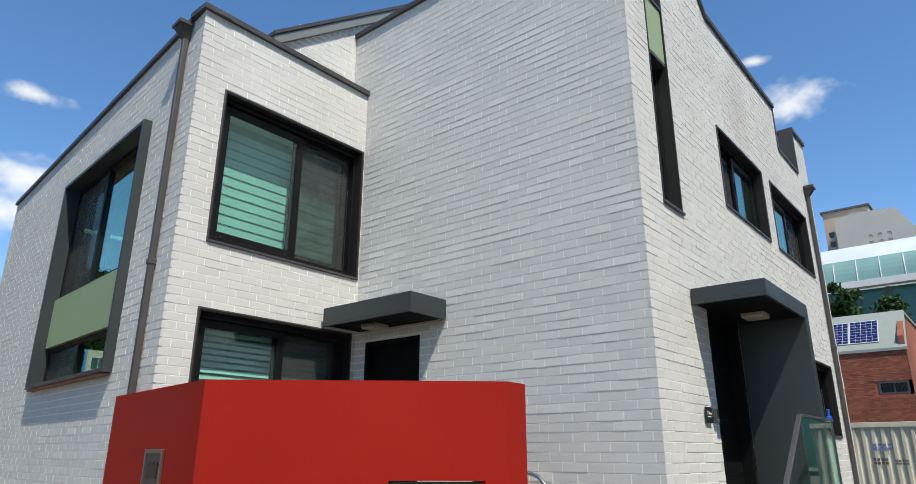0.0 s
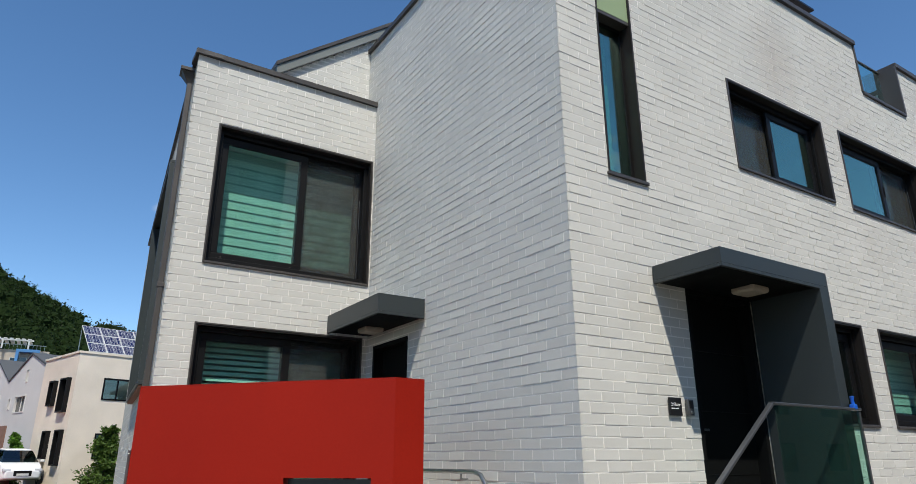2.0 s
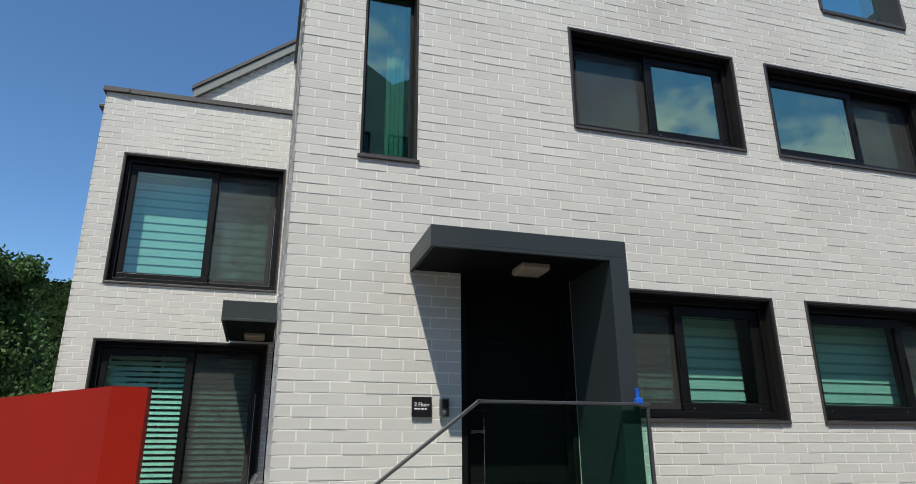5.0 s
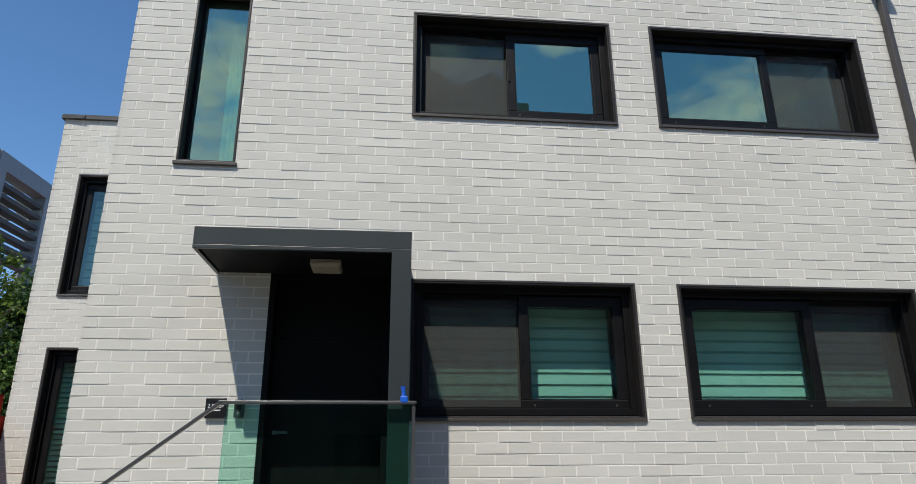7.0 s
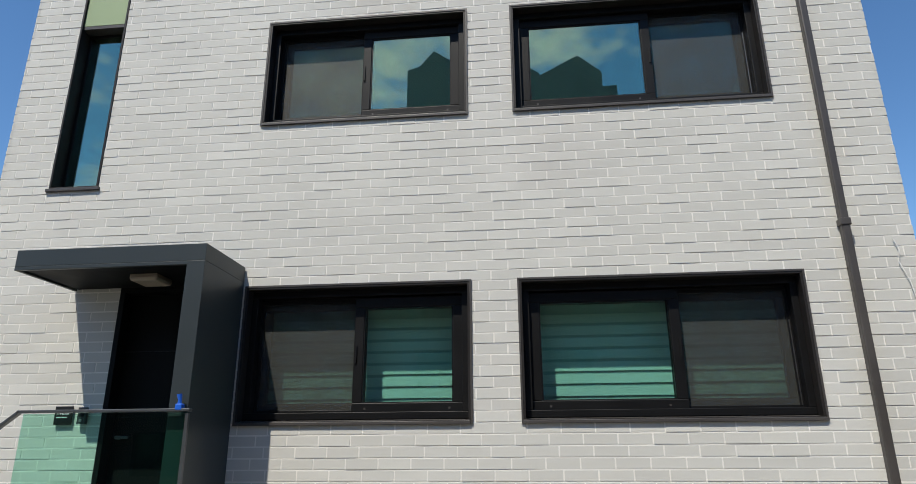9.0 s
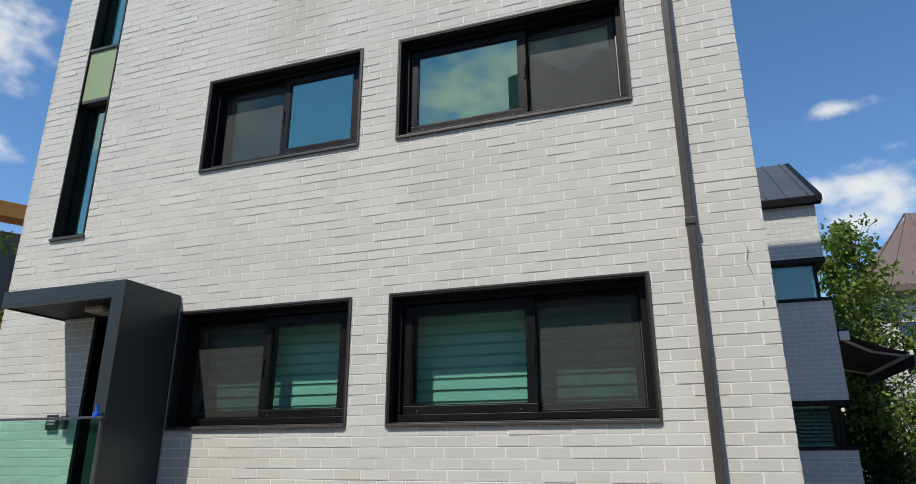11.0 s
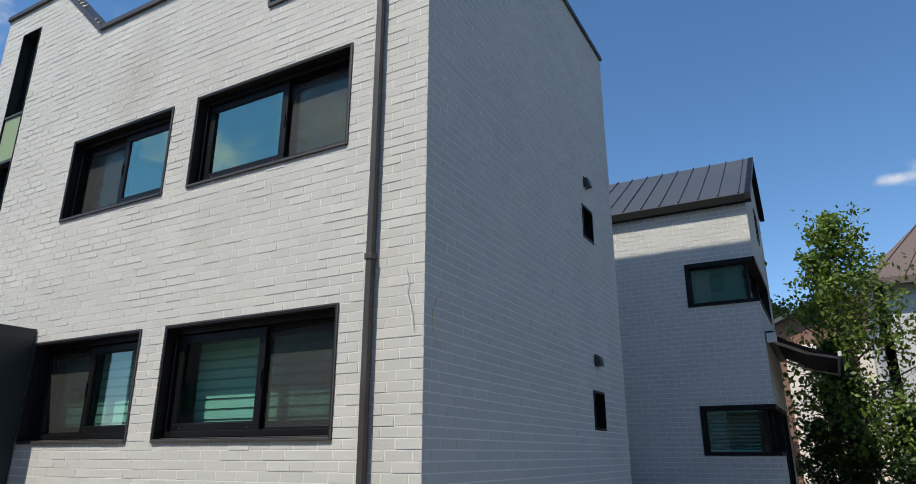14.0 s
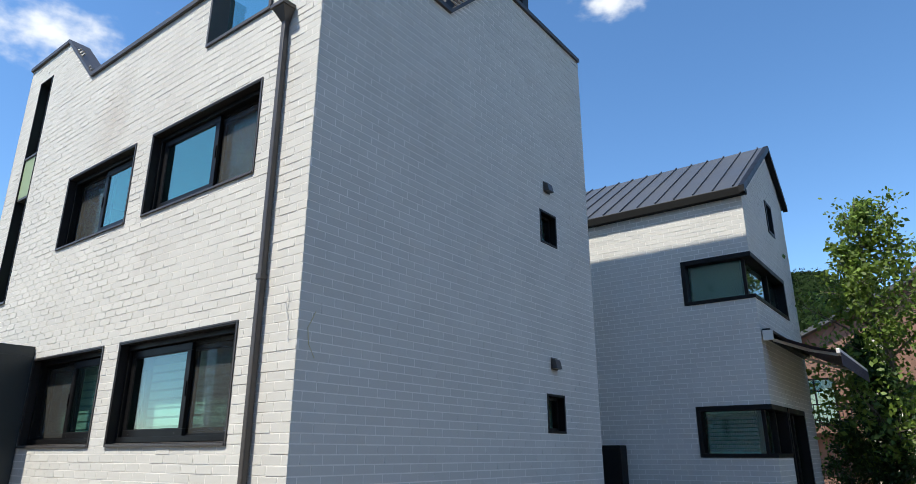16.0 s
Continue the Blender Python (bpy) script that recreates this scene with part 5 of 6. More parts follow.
# apartment block below the hill
t = thing("apartment_building", "long pale apartment building with coloured balcony boxes", "apartment building")
w = Wall((-118.0, -26.0), (-116.8, 4.0))
ops = [(2.0 + 3.3 * i, 4.2 + 3.3 * i, z, z + 1.9) for i in range(8) for z in (11.2, 14.6)]
AGED = material("aged_cream_concrete", (0.46, 0.40, 0.33), 0.85, vary=0.12, scale=0.2, grain=8)
facade(t, w, 6.0, 17.6, ops, AGED, frame=OFFWHITE)
for u, wd, za, zb, m in ((8.5, 3.0, 14.0, 17.4, BLUEPAINT), (15.6, 1.9, 13.4, 16.5, ORANGEPAINT), (17.7, 1.6, 13.0, 16.4, BLUEPAINT), (19.9, 3.2, 14.2, 18.1, ORANGEPAINT), (25.8, 3.0, 14.2, 17.6, BLUEPAINT)):
    s = Solid()
    frame_ring(w, s, u, u + wd, za, zb, 0.4, 0.02, 1.4)
    s.make("balcony_box", m, t, "coloured balcony box")
for i in range(14):
    s = Solid()
    w.block(s, 17.0 + i * 0.77, 17.45 + i * 0.77, -4, 1.0, 19.05, 19.2)
    s.make("pergola_slat", PALEGREY, t)
s = Solid()
w.block(s, 16.8, 27.8, 0.7, 0.95, 18.85, 19.05)
for i in range(4):
    w.block(s, 17.2 + i * 3.3, 17.4 + i * 3.3, 0.7, 0.95, 17.6, 18.85)
s.make("roof_pergola", PALEGREY, t, "pale roof pergola")
s = Solid()
w.block(s, 16.8, 29.5, 0.5, 0.6, 18.3, 18.36)
for i in range(26):
    w.block(s, 16.8 + i * 0.5, 16.83 + i * 0.5, 0.53, 0.57, 17.6, 18.3)
s.make("roof_railing", STEEL, t)
s = Solid()
w.block(s, 14.6, 18.5, -6, -1, 17.6, 20.3)
s.make("stair_tower", AGED, t)
s = Solid()
w.block(s, 0, 30, -10, -0.26, 6.0, 17.4)
s.make("body", AGED, t)

# house behind the garden tree
t = thing("brick_house", "brown brick and cream stone house with a balcony", "house")
w = Wall((-29.0, 12.5), (-29.0, 24.0))
facade(t, w, GROUND, 7.0, [(0.9, 2.4, 3.2, 5.0), (4.6, 5.8, 3.4, 4.6), (4.6, 5.8, 1.0, 2.4), (7.5, 9.0, 3.4, 4.8)], BROWNBRICK, glass=GLASS,
       tops=[(0, 6.0), (5.6, 8.4), (11.5, 6.2)])
s = Solid()
w.block(s, 3.3, 11.4, 0.02, 0.16, GROUND, 3.2)
w.block(s, 3.3, 4.5, 0.02, 0.16, 3.2, 6.4)
w.block(s, 5.9, 7.4, 0.02, 0.16, 3.2, 6.4)
w.block(s, 9.1, 11.4, 0.02, 0.16, 3.2, 5.8)
s.make("stone_cladding", CREAM, t, "cream stone cladding")
s = Solid()
for ua, za, ub, zb in ((-0.4, 5.85, 5.6, 8.42), (5.6, 8.42, 11.9, 6.05)):
    s.hexa([w.p(ua, -7, za), w.p(ub, -7, zb), w.p(ub, 0.4, zb), w.p(ua, 0.4, za), w.p(ua, -7, za + 0.18), w.p(ub, -7, zb + 0.18), w.p(ub, 0.4, zb + 0.18), w.p(ua, 0.4, za + 0.18)])
s.make("roof", CHARCOAL, t, "dark pitched roof")
s = Solid()
w.block(s, 0.5, 3.0, 0.05, 0.9, 2.85, 3.0)
bal = s.make("balcony", BROWNBRICK, t)
for i in range(18):
    s = Solid()
    u = 0.52 + i * 0.14
    w.block(s, u, u + 0.025, 0.85, 0.875, 3.0, 3.9)
    s.make("baluster", FRAME, bal)
s = Solid()
w.block(s, 0.5, 3.0, 0.84, 0.89, 3.9, 3.94)
s.make("balcony_rail", FRAME, bal)

# grey house with brown roof
t = thing("grey_house", "grey rendered house with a brown standing-seam roof", "house")
w = Wall((-20.5, 18.75), (-20.5, 27.0))
facade(t, w, GROUND, 6.9, [(0.8, 2.6, 4.2, 5.9), (3.6, 5.6, 4.2, 5.9), (0.9, 2.7, 1.2, 2.8)], PALEGREY, frame=OFFWHITE)
w2 = Wall((-26.0, 18.75), (-20.5, 18.75))
facade(t, w2, GROUND, 6.9, [(1.5, 2.5, 4.2, 5.4)], PALEGREY, frame=OFFWHITE)
s = Solid()
s.add([(-20.1, 18.4, 6.9), (-20.1, 27.2, 6.9), (-24.0, 24.0, 10.4), (-24.0, 21.6, 10.4), (-27, 18.4, 6.9), (-27, 27.2, 6.9)],
      [(0, 1, 2, 3), (0, 3, 4), (1, 5, 2), (3, 2, 5, 4), (4, 5, 1, 0)])
rf = s.make("roof", BROWNROOF, t, "brown hipped metal roof")
for i in range(11):
    y = 18.75 + 0.8 * i
    yt = min(max(y, 21.6), 24.0)
    s = Solid()
    s.beam((-20.12, y, 6.93), (-24.0, yt + (y - yt) * 0.05, 10.4), 0.03, 0.06)
    s.make("seam", BROWNROOF, rf)
s = Solid()
s.box(-20.3, 18.4, 6.72, -20.05, 27.2, 6.93)
s.make("gutter", BROWNROOF, t)

# ---- by the street end: container, brick house, vaulted hall, tower ----
t = thing("shipping_container", "weathered pale corrugated shipping container with faded markings", "container")
cx0, cx1, cy, cz = -4.3, 1.8, 24.0, GROUND
s = Solid()
n = 24
step = (cx1 - cx0) / n
pts = []
for i in range(n):
    x = cx0 + i * step
    pts += [(x, cy), (x + step * 0.3, cy), (x + step * 0.45, cy + 0.05), (x + step * 0.85, cy + 0.05)]
pts.append((cx1, cy))
v = [(x, y, z) for z in (cz + 0.15, cz + 2.45) for x, y in pts]
m = len(pts)
s.add(v, [(i, i + 1, m + i + 1, m + i) for i in range(m - 1)])
s.make("side_panel", CORRUGATED, t, "corrugated steel side")
s = Solid()
s.box(cx0, cy + 0.06, cz + 0.1, cx1, cy + 2.4, cz + 2.5)
s.make("body", CORRUGATED, t)
s = Solid()
s.box(cx0 - 0.04, cy - 0.03, cz + 2.45, cx1 + 0.04, cy + 0.06, cz + 2.6)
s.box(cx0 - 0.04, cy - 0.03, cz, cx1 + 0.04, cy + 0.06, cz + 0.15)
s.box(cx0 - 0.06, cy - 0.03, cz, cx0, cy + 0.1, cz + 2.6)
s.make("rails", CORRUGATED, t, bevel=0.01)
MARKBLUE = material("faded_blue_marking", (0.12, 0.16, 0.36), 0.7, vary=0.2, bump=0)
MARKRED = material("faded_red_marking", (0.45, 0.12, 0.09), 0.7, vary=0.2, bump=0)
MARKDARK = material("faded_dark_marking", (0.10, 0.09, 0.08), 0.7, vary=0.2, bump=0)
for x, z, wd, h, mt in ((-3.8, 2.05, 0.5, 0.22, MARKBLUE), (-3.85, 1.65, 0.4, 0.2, MARKDARK), (-3.3, 1.65, 0.35, 0.16, MARKDARK), (-2.6, 2.0, 0.25, 0.2, MARKDARK), (-2.1, 1.75, 0.6, 0.16, MARKRED), (-2.1, 1.5, 0.55, 0.14, MARKRED), (-2.1, 1.28, 0.6, 0.12, MARKBLUE)):
    s = Solid()
    for r in range(2):
        for c in range(4):
            s.box(x + c * wd / 4, cy - 0.008, z + r * h / 2, x + (c + 0.72) * wd / 4, cy - 0.004, z + (r + 0.7) * h / 2)
    s.make("marking", mt, t)

t = thing("red_brick_house", "red brick house with a sheet roof and two solar panels", "house")
w = Wall((-12.0, 38.0), (-3.85, 38.0))
facade(t, w, GROUND, 6.75, [(6.75, 8.0, 4.7, 5.28), (2.0, 3.4, 4.6, 5.6)], REDBRICK, frame=ROOFMETAL)
w2 = Wall((-3.85, 38.0), (-3.85, 46.0))
facade(t, w2, GROUND, 6.75, [(2.0, 3.2, 4.6, 5.6)], REDBRICK, tops=[(0, 7.4), (1.6, 8.7), (8, 8.7)], frame=OFFWHITE)
s = Solid()
s.hexa([(-12, 37.9, 6.72), (-3.78, 37.9, 6.72), (-3.78, 39.6, 8.75), (-12, 39.6, 8.75), (-12, 37.9, 6.86), (-3.78, 37.9, 6.86), (-3.78, 39.6, 8.9), (-12, 39.6, 8.9)])
s.box(-12, 39.6, 8.7, -3.78, 46, 8.85)
s.make("roof", ROOFSAGE, t, "pale grey-green sheet roof")
pr = thing("solar_array", "two blue solar panels on the sheet roof", "solar panels")
solar_panels(pr, (-7.5, 38.15, 7.22), (1, 0, 0), (0, 0.64, 0.77), 2, 1, 1.28, 1.6)
s = Solid()
rb = random.Random(3)
for r in range(80):
    z = GROUND + 0.05 + r * 0.081
    x = -8.2 - (0.13 if r % 2 else 0)
    while x < -3.95:
        if not (-5.5 < x + 0.12 < -3.7 and 4.62 < z < 5.32) and z < 6.65 and z > 3.0:
            s.box(x, 37.975 - rb.uniform(0, 0.012), z, min(x + 0.24, -3.86), 37.999, z + 0.068)
        x += 0.255
tagged(s.make("brickwork", REDBRICK, t), "rows of rough red bricks", kind="stuff")

t = thing("vaulted_hall", "large hall with a white barrel-vault roof over green glazing", "hall")
VAULT = material("white_metal_vault", (0.66, 0.70, 0.72), 0.35, 0.2, vary=0.05, scale=0.2)
VGLASS = material("pale_green_glazing", (0.20, 0.34, 0.31), 0.15, vary=0.1, scale=0.3, bump=0)
TEAL = material("teal_glazing", (0.02, 0.11, 0.10), 0.2, vary=0.15, scale=0.3, bump=0)
R, vy, vz = 7.0, 117.0, 26.3
bands = 16
for i in range(bands):
    a0, a1 = radians(180 - 100 * i / bands), radians(180 - 100 * (i + 1) / bands)
    s = Solid()
    p = [(vy + math.cos(q) * R, vz + math.sin(q) * R) for q in (a0, a1)]
    s.hexa([(-60, p[0][0], p[0][1]), (60, p[0][0], p[0][1]), (60, p[1][0], p[1][1]), (-60, p[1][0], p[1][1]),
            (-60, p[0][0] + 0.6, p[0][1] - 0.3), (60, p[0][0] + 0.6, p[0][1] - 0.3), (60, p[1][0] + 0.6, p[1][1] - 0.3), (-60, p[1][0] + 0.6, p[1][1] - 0.3)])
    s.make("roof_band", VGLASS if i < 5 else VAULT, t)
for i in range(40):
    s = Solid()
    x = -60 + 3 * i
    s.tube([(x, vy + math.cos(radians(q)) * (R + 0.05), vz + math.sin(radians(q)) * (R + 0.05)) for q in range(180, 140, -8)], 0.08, 5)
    s.make("glazing_rib", OFFWHITE, t)
s = Solid()
s.box(-60, 109.6, 25.4, 60, 111, 26.4)
s.make("ledge", OFFWHITE, t)
s = Solid()
s.box(-60, 112, GROUND, 60, 130, 25.4)
s.make("lower_hall", TEAL, t, "dark teal glazed lower hall")
for i in range(30):
    s = Solid()
    s.box(-60 + 4 * i, 111.6, 4, -59.4 + 4 * i, 112.05, 25.4)
    s.make("mullion", CHARCOAL, t)

t = thing("apartment_tower", "tall beige concrete apartment tower", "tower")
BEIGE = material("beige_concrete", (0.46, 0.36, 0.27), 0.85, vary=0.08, scale=0.1, grain=3)
GREYTOWER = material("pale_concrete", (0.45, 0.43, 0.40), 0.85, vary=0.08, scale=0.1, grain=3)
w = Wall((-36.5, 222.0), (-24.0, 222.0))
facade(t, w, GROUND, 74.0, [(1.0 + 0.0, 2.4, z, z + 1.7) for z in (57, 60, 63, 66)], BEIGE, thick=14)
w = Wall((-33.0, 218.0), (6.0, 218.0))
facade(t, w, GROUND, 66.5, [(8 + 2.4 * i, 9.2 + 2.4 * i, z, z + 1.2) for i in range(3) for z in (58.5, 60.6, 62.7)], GREYTOWER, thick=3.5, glass=BEIGE, frame=GREYTOWER,
       tops=[(0, 69.5), (5, 71.3), (16, 70.6), (20, 63.5), (39, 62)])
s = Solid()
s.box(-37, 221.5, 74.0, -23.5, 236, 74.6)
s.make("roof_edge", CHARCOAL, t)

# ---- beyond the wing: louvred frame and orange portal ----
ZINC = material("zinc_grey_panels", (0.24, 0.255, 0.275), 0.5, 0.2, vary=0.08, scale=0.5)
t = thing("louvred_frame_building", "grey panelled frame building with dark horizontal louvres", "building")
east, north = Wall((-31.0, -27.0), (-31.0, -12.9)), Wall((-31.0, -12.9), (-43.7, -12.1))
TOP = 18.1
s = Solid()
for u in range(12):
    east.block(s, east.length - 1.15 * (u + 1), east.length - 1.15 * u - 0.012, -1.0, 0, TOP - 0.86, TOP)
for i in range(9):
    east.block(s, east.length - 1.15, east.length, -1.0, 0, TOP - 0.87 - 2.0 * (i + 1), TOP - 0.87 - 2.0 * i - 0.012)
    north.block(s, 1.02, 1.7, -0.9, -0.003, TOP - 0.87 - 2.0 * (i + 1), TOP - 0.87 - 2.0 * i - 0.012)
    for j in range(4):
        north.block(s, 5.6 + 1.78 * j, 7.37 + 1.78 * j, -0.9, 0, TOP - 1.0 - 2.0 * (i + 1), TOP - 1.0 - 2.0 * i - 0.012)
for i in range(6):
    north.block(s, 1.0 + 1.95 * i, 2.94 + 1.95 * i, -0.9, 0, TOP - 1.0, TOP - 0.005)
s.make("frame", ZINC, t, "grey metal panel frame", bevel=0.01)
for i in range(7):
    s = Solid()
    north.block(s, 1.6, 5.7, -0.75, -0.15, TOP - 1.75 - 0.66 * i, TOP - 1.5 - 0.66 * i)
    s.make("louvre", CHARCOAL, t)
for i in range(4):
    s = Solid()
    east.block(s, 0.6, east.length - 1.1, -1.0 - 2.4 * (i + 1), -0.75 - 2.4 * (i + 1), TOP - 0.8, TOP - 0.3)
    s.make("roof_beam", CHARCOAL, t)
s = Solid()
east.block(s, 0, east.length - 0.5, -12, -1.2, GROUND, 9.0)
s.make("body", ZINC, t)
t = thing("orange_portal_building", "building with a bright orange portal frame", "building")
w = Wall((-27.0, -21.5), (-20.0, -25.5))
w = Wall((-20.0, -25.5), (-27.0, -21.5)) if w.n.y < 0 else w
s = Solid()
frame_ring(w, s, -2, 9, 9.0, 16.4, 0.9, -1.5, 0.0)
s.make("portal_frame", ORANGEPAINT, t, "orange portal frame")
s = Solid()
w.block(s, -2, 9, -8, -1.6, GROUND, 15.0)
s.make("body", CHARCOAL, t)

# house across the street, seen in the window panes
t = thing("house_opposite", "long row of brown brick gabled houses across the street", "house")
w = Wall((17.0, 82.0), (17.0, -18.0))
TOPS = [(10 * i + j, z) for i in range(10) for j, z in ((0.0, 8.6), (5.0, 9.9 + 0.4 * (i % 3)))] + [(100.0, 8.6)]
facade(t, w, GROUND, 8, [(3.5 + 5 * i, 5.3 + 5 * i, z, z + 1.5) for i in range(19) for z in (1.2, 4.2)], BROWNBRICK, tops=TOPS)
s = Solid()
for (ua, za), (ub, zb) in zip(TOPS, TOPS[1:]):
    s.hexa([w.p(ua, -7, za), w.p(ub, -7, zb), w.p(ub, 0.2, zb), w.p(ua, 0.2, za), w.p(ua, -7, za + 0.2), w.p(ub, -7, zb + 0.2), w.p(ub, 0.2, zb + 0.2), w.p(ua, 0.2, za + 0.2)])
s.make("roof", CHARCOAL, t)

# tall apartment block behind them, mirrored in the upper windows
t = thing("apartment_block", "tall grey apartment block with stepped gables", "apartment building")
BLOCKGREY = material("grey_block_render", (0.30, 0.33, 0.30), 0.85, vary=0.1, scale=0.3, grain=10)
w = Wall((30.0, 17.4), (30.0, 3.6))
RIDGE = [(0.0, 24.6), (0.9, 24.6), (0.91, 25.7), (2.4, 27.0), (4.9, 25.7), (5.0, 25.9), (7.7, 27.8), (9.5, 26.1), (9.6, 26.3), (12.0, 28.1), (13.0, 26.9), (13.8, 26.7)]
facade(t, w, GROUND, 24, [(1.0 + 2.6 * i, 2.4 + 2.6 * i, z, z + 1.5) for i in range(5) for z in (11.5, 14.5, 17.5, 20.5)], BLOCKGREY, tops=RIDGE)
s = Solid()
w.block(s, 0, w.length, -9, -0.26, GROUND, 24.5)
s.make("body", BLOCKGREY, t)
# ---- red paving of the far street, rising gently ----
PAVING = material("red_street_paving", (0.30, 0.105, 0.085), 0.85, vary=0.15, scale=0.5, grain=12, bump=0.2)


def street_z(x):
    return GROUND + max(0.0, (-28.0 - x) * 0.062)


s = Solid()
for ya, yb in ((-16.0, -3.0), (-3.0, 2.2)):
    xe = -56.0
    s.add([(-27.9, ya, GROUND + 0.006), (-27.9, yb, GROUND + 0.006), (xe, yb, street_z(xe)), (xe, ya, street_z(xe)), (xe, yb, GROUND), (xe, ya, GROUND)],
          [(0, 1, 2, 3), (3, 2, 4, 5), (1, 4, 2), (0, 3, 5), (0, 5, 4, 1)])
tagged(s.make("road", PAVING), "red paved side street with worn white marks", "road", kind="structure")
PAINTWHITE = material("worn_road_paint", (0.55, 0.55, 0.53), 0.8, vary=0.3, scale=3)
s = Solid()
for i in range(9):
    x = -33 - 2.0 * i
    s.add([(x, 0.4 - 0.25 * i, street_z(x) + 0.008), (x - 1.1, 0.1 - 0.25 * i, street_z(x - 1.1) + 0.008), (x - 1.2, 0.9 - 0.25 * i, street_z(x - 1.2) + 0.008), (x - 0.1, 1.2 - 0.25 * i, street_z(x - 0.1) + 0.008)], [(0, 1, 2, 3)])
tagged(s.make("road_marking", PAINTWHITE), "worn white paint marks on the red street", "road marking", kind="structure")
GRASS = leaf_material("grass_blades", (0.08, 0.15, 0.02))
rng = np.random.default_rng(31)
c = np.stack([rng.uniform(-42, -35, 2500), np.zeros(2500), np.full(2500, GROUND)], 1)
c[:, 1] = 2.2 + (c[:, 0] + 40.5) * 0.29 + rng.uniform(-0.9, 0.3, 2500)
v, f = leaves_mesh(c, 0.45, rng, -1.5, 0.2)
me = bpy.data.meshes.new("grass")
me.from_pydata(v.tolist(), [], f.tolist())
me.materials.append(GRASS)
tagged(new("grass", me), "strip of rough green grass below the cream house", "grass", kind="stuff")

# ---- parked cars ----
CARWHITE = material("white_car_paint", (0.75, 0.76, 0.76), 0.15, vary=0.02, bump=0)
CARBLACK = material("black_car_paint", (0.012, 0.013, 0.016), 0.12, vary=0.05, bump=0)
CARDARK = material("dark_blue_grey_car_paint", (0.03, 0.036, 0.05), 0.15, vary=0.05, bump=0)
RUBBER = material("tyre_rubber", (0.02, 0.02, 0.02), 0.85, vary=0.1)
LENS = material("headlight_lens", (0.55, 0.57, 0.6), 0.1, vary=0.05, bump=0)


def car(label, m, paint):
    t = thing("car", label, "car", group="parked cars")
    sec = [(-2.05, 0.32, 0.72, 0.70), (-1.9, 0.22, 0.92, 0.82), (-1.2, 0.20, 1.02, 0.88), (0.0, 0.20, 1.0, 0.90), (1.0, 0.20, 0.96, 0.89), (1.7, 0.22, 0.84, 0.83), (2.05, 0.32, 0.66, 0.68)]
    s = Solid()
    v = []
    for x, lo, hi, hw in sec:
        v += [(x, -hw, lo), (x, hw, lo), (x, hw, (lo + hi) / 2 + 0.1), (x, hw * 0.9, hi), (x, -hw * 0.9, hi), (x, -hw, (lo + hi) / 2 + 0.1)]
    f = [(6 * i + j, 6 * i + (j + 1) % 6, 6 * i + 6 + (j + 1) % 6, 6 * i + 6 + j) for i in range(len(sec) - 1) for j in range(6)]
    f += [tuple(range(6)), tuple(range(6 * len(sec) - 6, 6 * len(sec)))]
    s.add(v, f)
    s.make("body", paint, t, bevel=0.05, smooth=True)
    s = Solid()
    s.hexa([(-1.85, -0.76, 0.95), (1.05, -0.76, 0.95), (1.05, 0.76, 0.95), (-1.85, 0.76, 0.95), (-1.35, -0.58, 1.43), (0.2, -0.58, 1.45), (0.2, 0.58, 1.45), (-1.35, 0.58, 1.43)])
    s.make("glasshouse", DARKGLASS, t, "dark tinted windows", bevel=0.04)
    s = Solid()
    s.hexa([(-1.32, -0.57, 1.43), (0.16, -0.57, 1.44), (0.16, 0.57, 1.44), (-1.32, 0.57, 1.43), (-1.2, -0.5, 1.48), (0.05, -0.5, 1.49), (0.05, 0.5, 1.49), (-1.2, 0.5, 1.48)])
    s.make("roof", paint, t, bevel=0.03)
    for x in (-1.3, 1.3):
        for y in (-0.86, 0.86):
            s = Solid()
            s.tube([(x, y - 0.1, 0.31), (x, y + 0.1, 0.31)], 0.31, 20)
            wh = s.make("wheel", RUBBER, t, smooth=True)
            s = Solid()
            s.tube([(x, y - 0.11, 0.31), (x, y + 0.11, 0.31)], 0.20, 14)
            s.make("rim", STEEL, wh)
    for y in (-0.62, 0.62):
        s = Solid()
        s.box(1.78, y - 0.16, 0.60, 2.03, y + 0.16, 0.74)
        s.make("headlight", LENS, t, bevel=0.03)
    s = Solid()
    s.box(1.96, -0.36, 0.42, 2.06, 0.36, 0.66)
    s.make("grille", FRAME, t, bevel=0.02)
    s = Solid()
    s.box(2.05, -0.24, 0.44, 2.075, 0.24, 0.54)
    s.make("number_plate", OFFWHITE, t)
    for y in (-0.95, 0.95):
        s = Solid()
        s.box(0.65, y - 0.09, 0.95, 0.82, y + 0.09, 1.07)
        s.make("mirror", paint, t, bevel=0.03)
    t.matrix_basis = m
    return t


car("white hatchback parked at the kerb of the red street", pose(-38.0, 2.3, street_z(-38), 0, 3.5, 10), CARWHITE)
car("black saloon parked behind the white hatchback", pose(-43.2, 0.62, street_z(-43.2), 0, 3.5, 12), CARBLACK)
car("dark blue-grey saloon parked last in the row", pose(-48.2, -0.95, street_z(-48.2), 0, 3.5, 14), CARDARK)

# ---- clouds ----


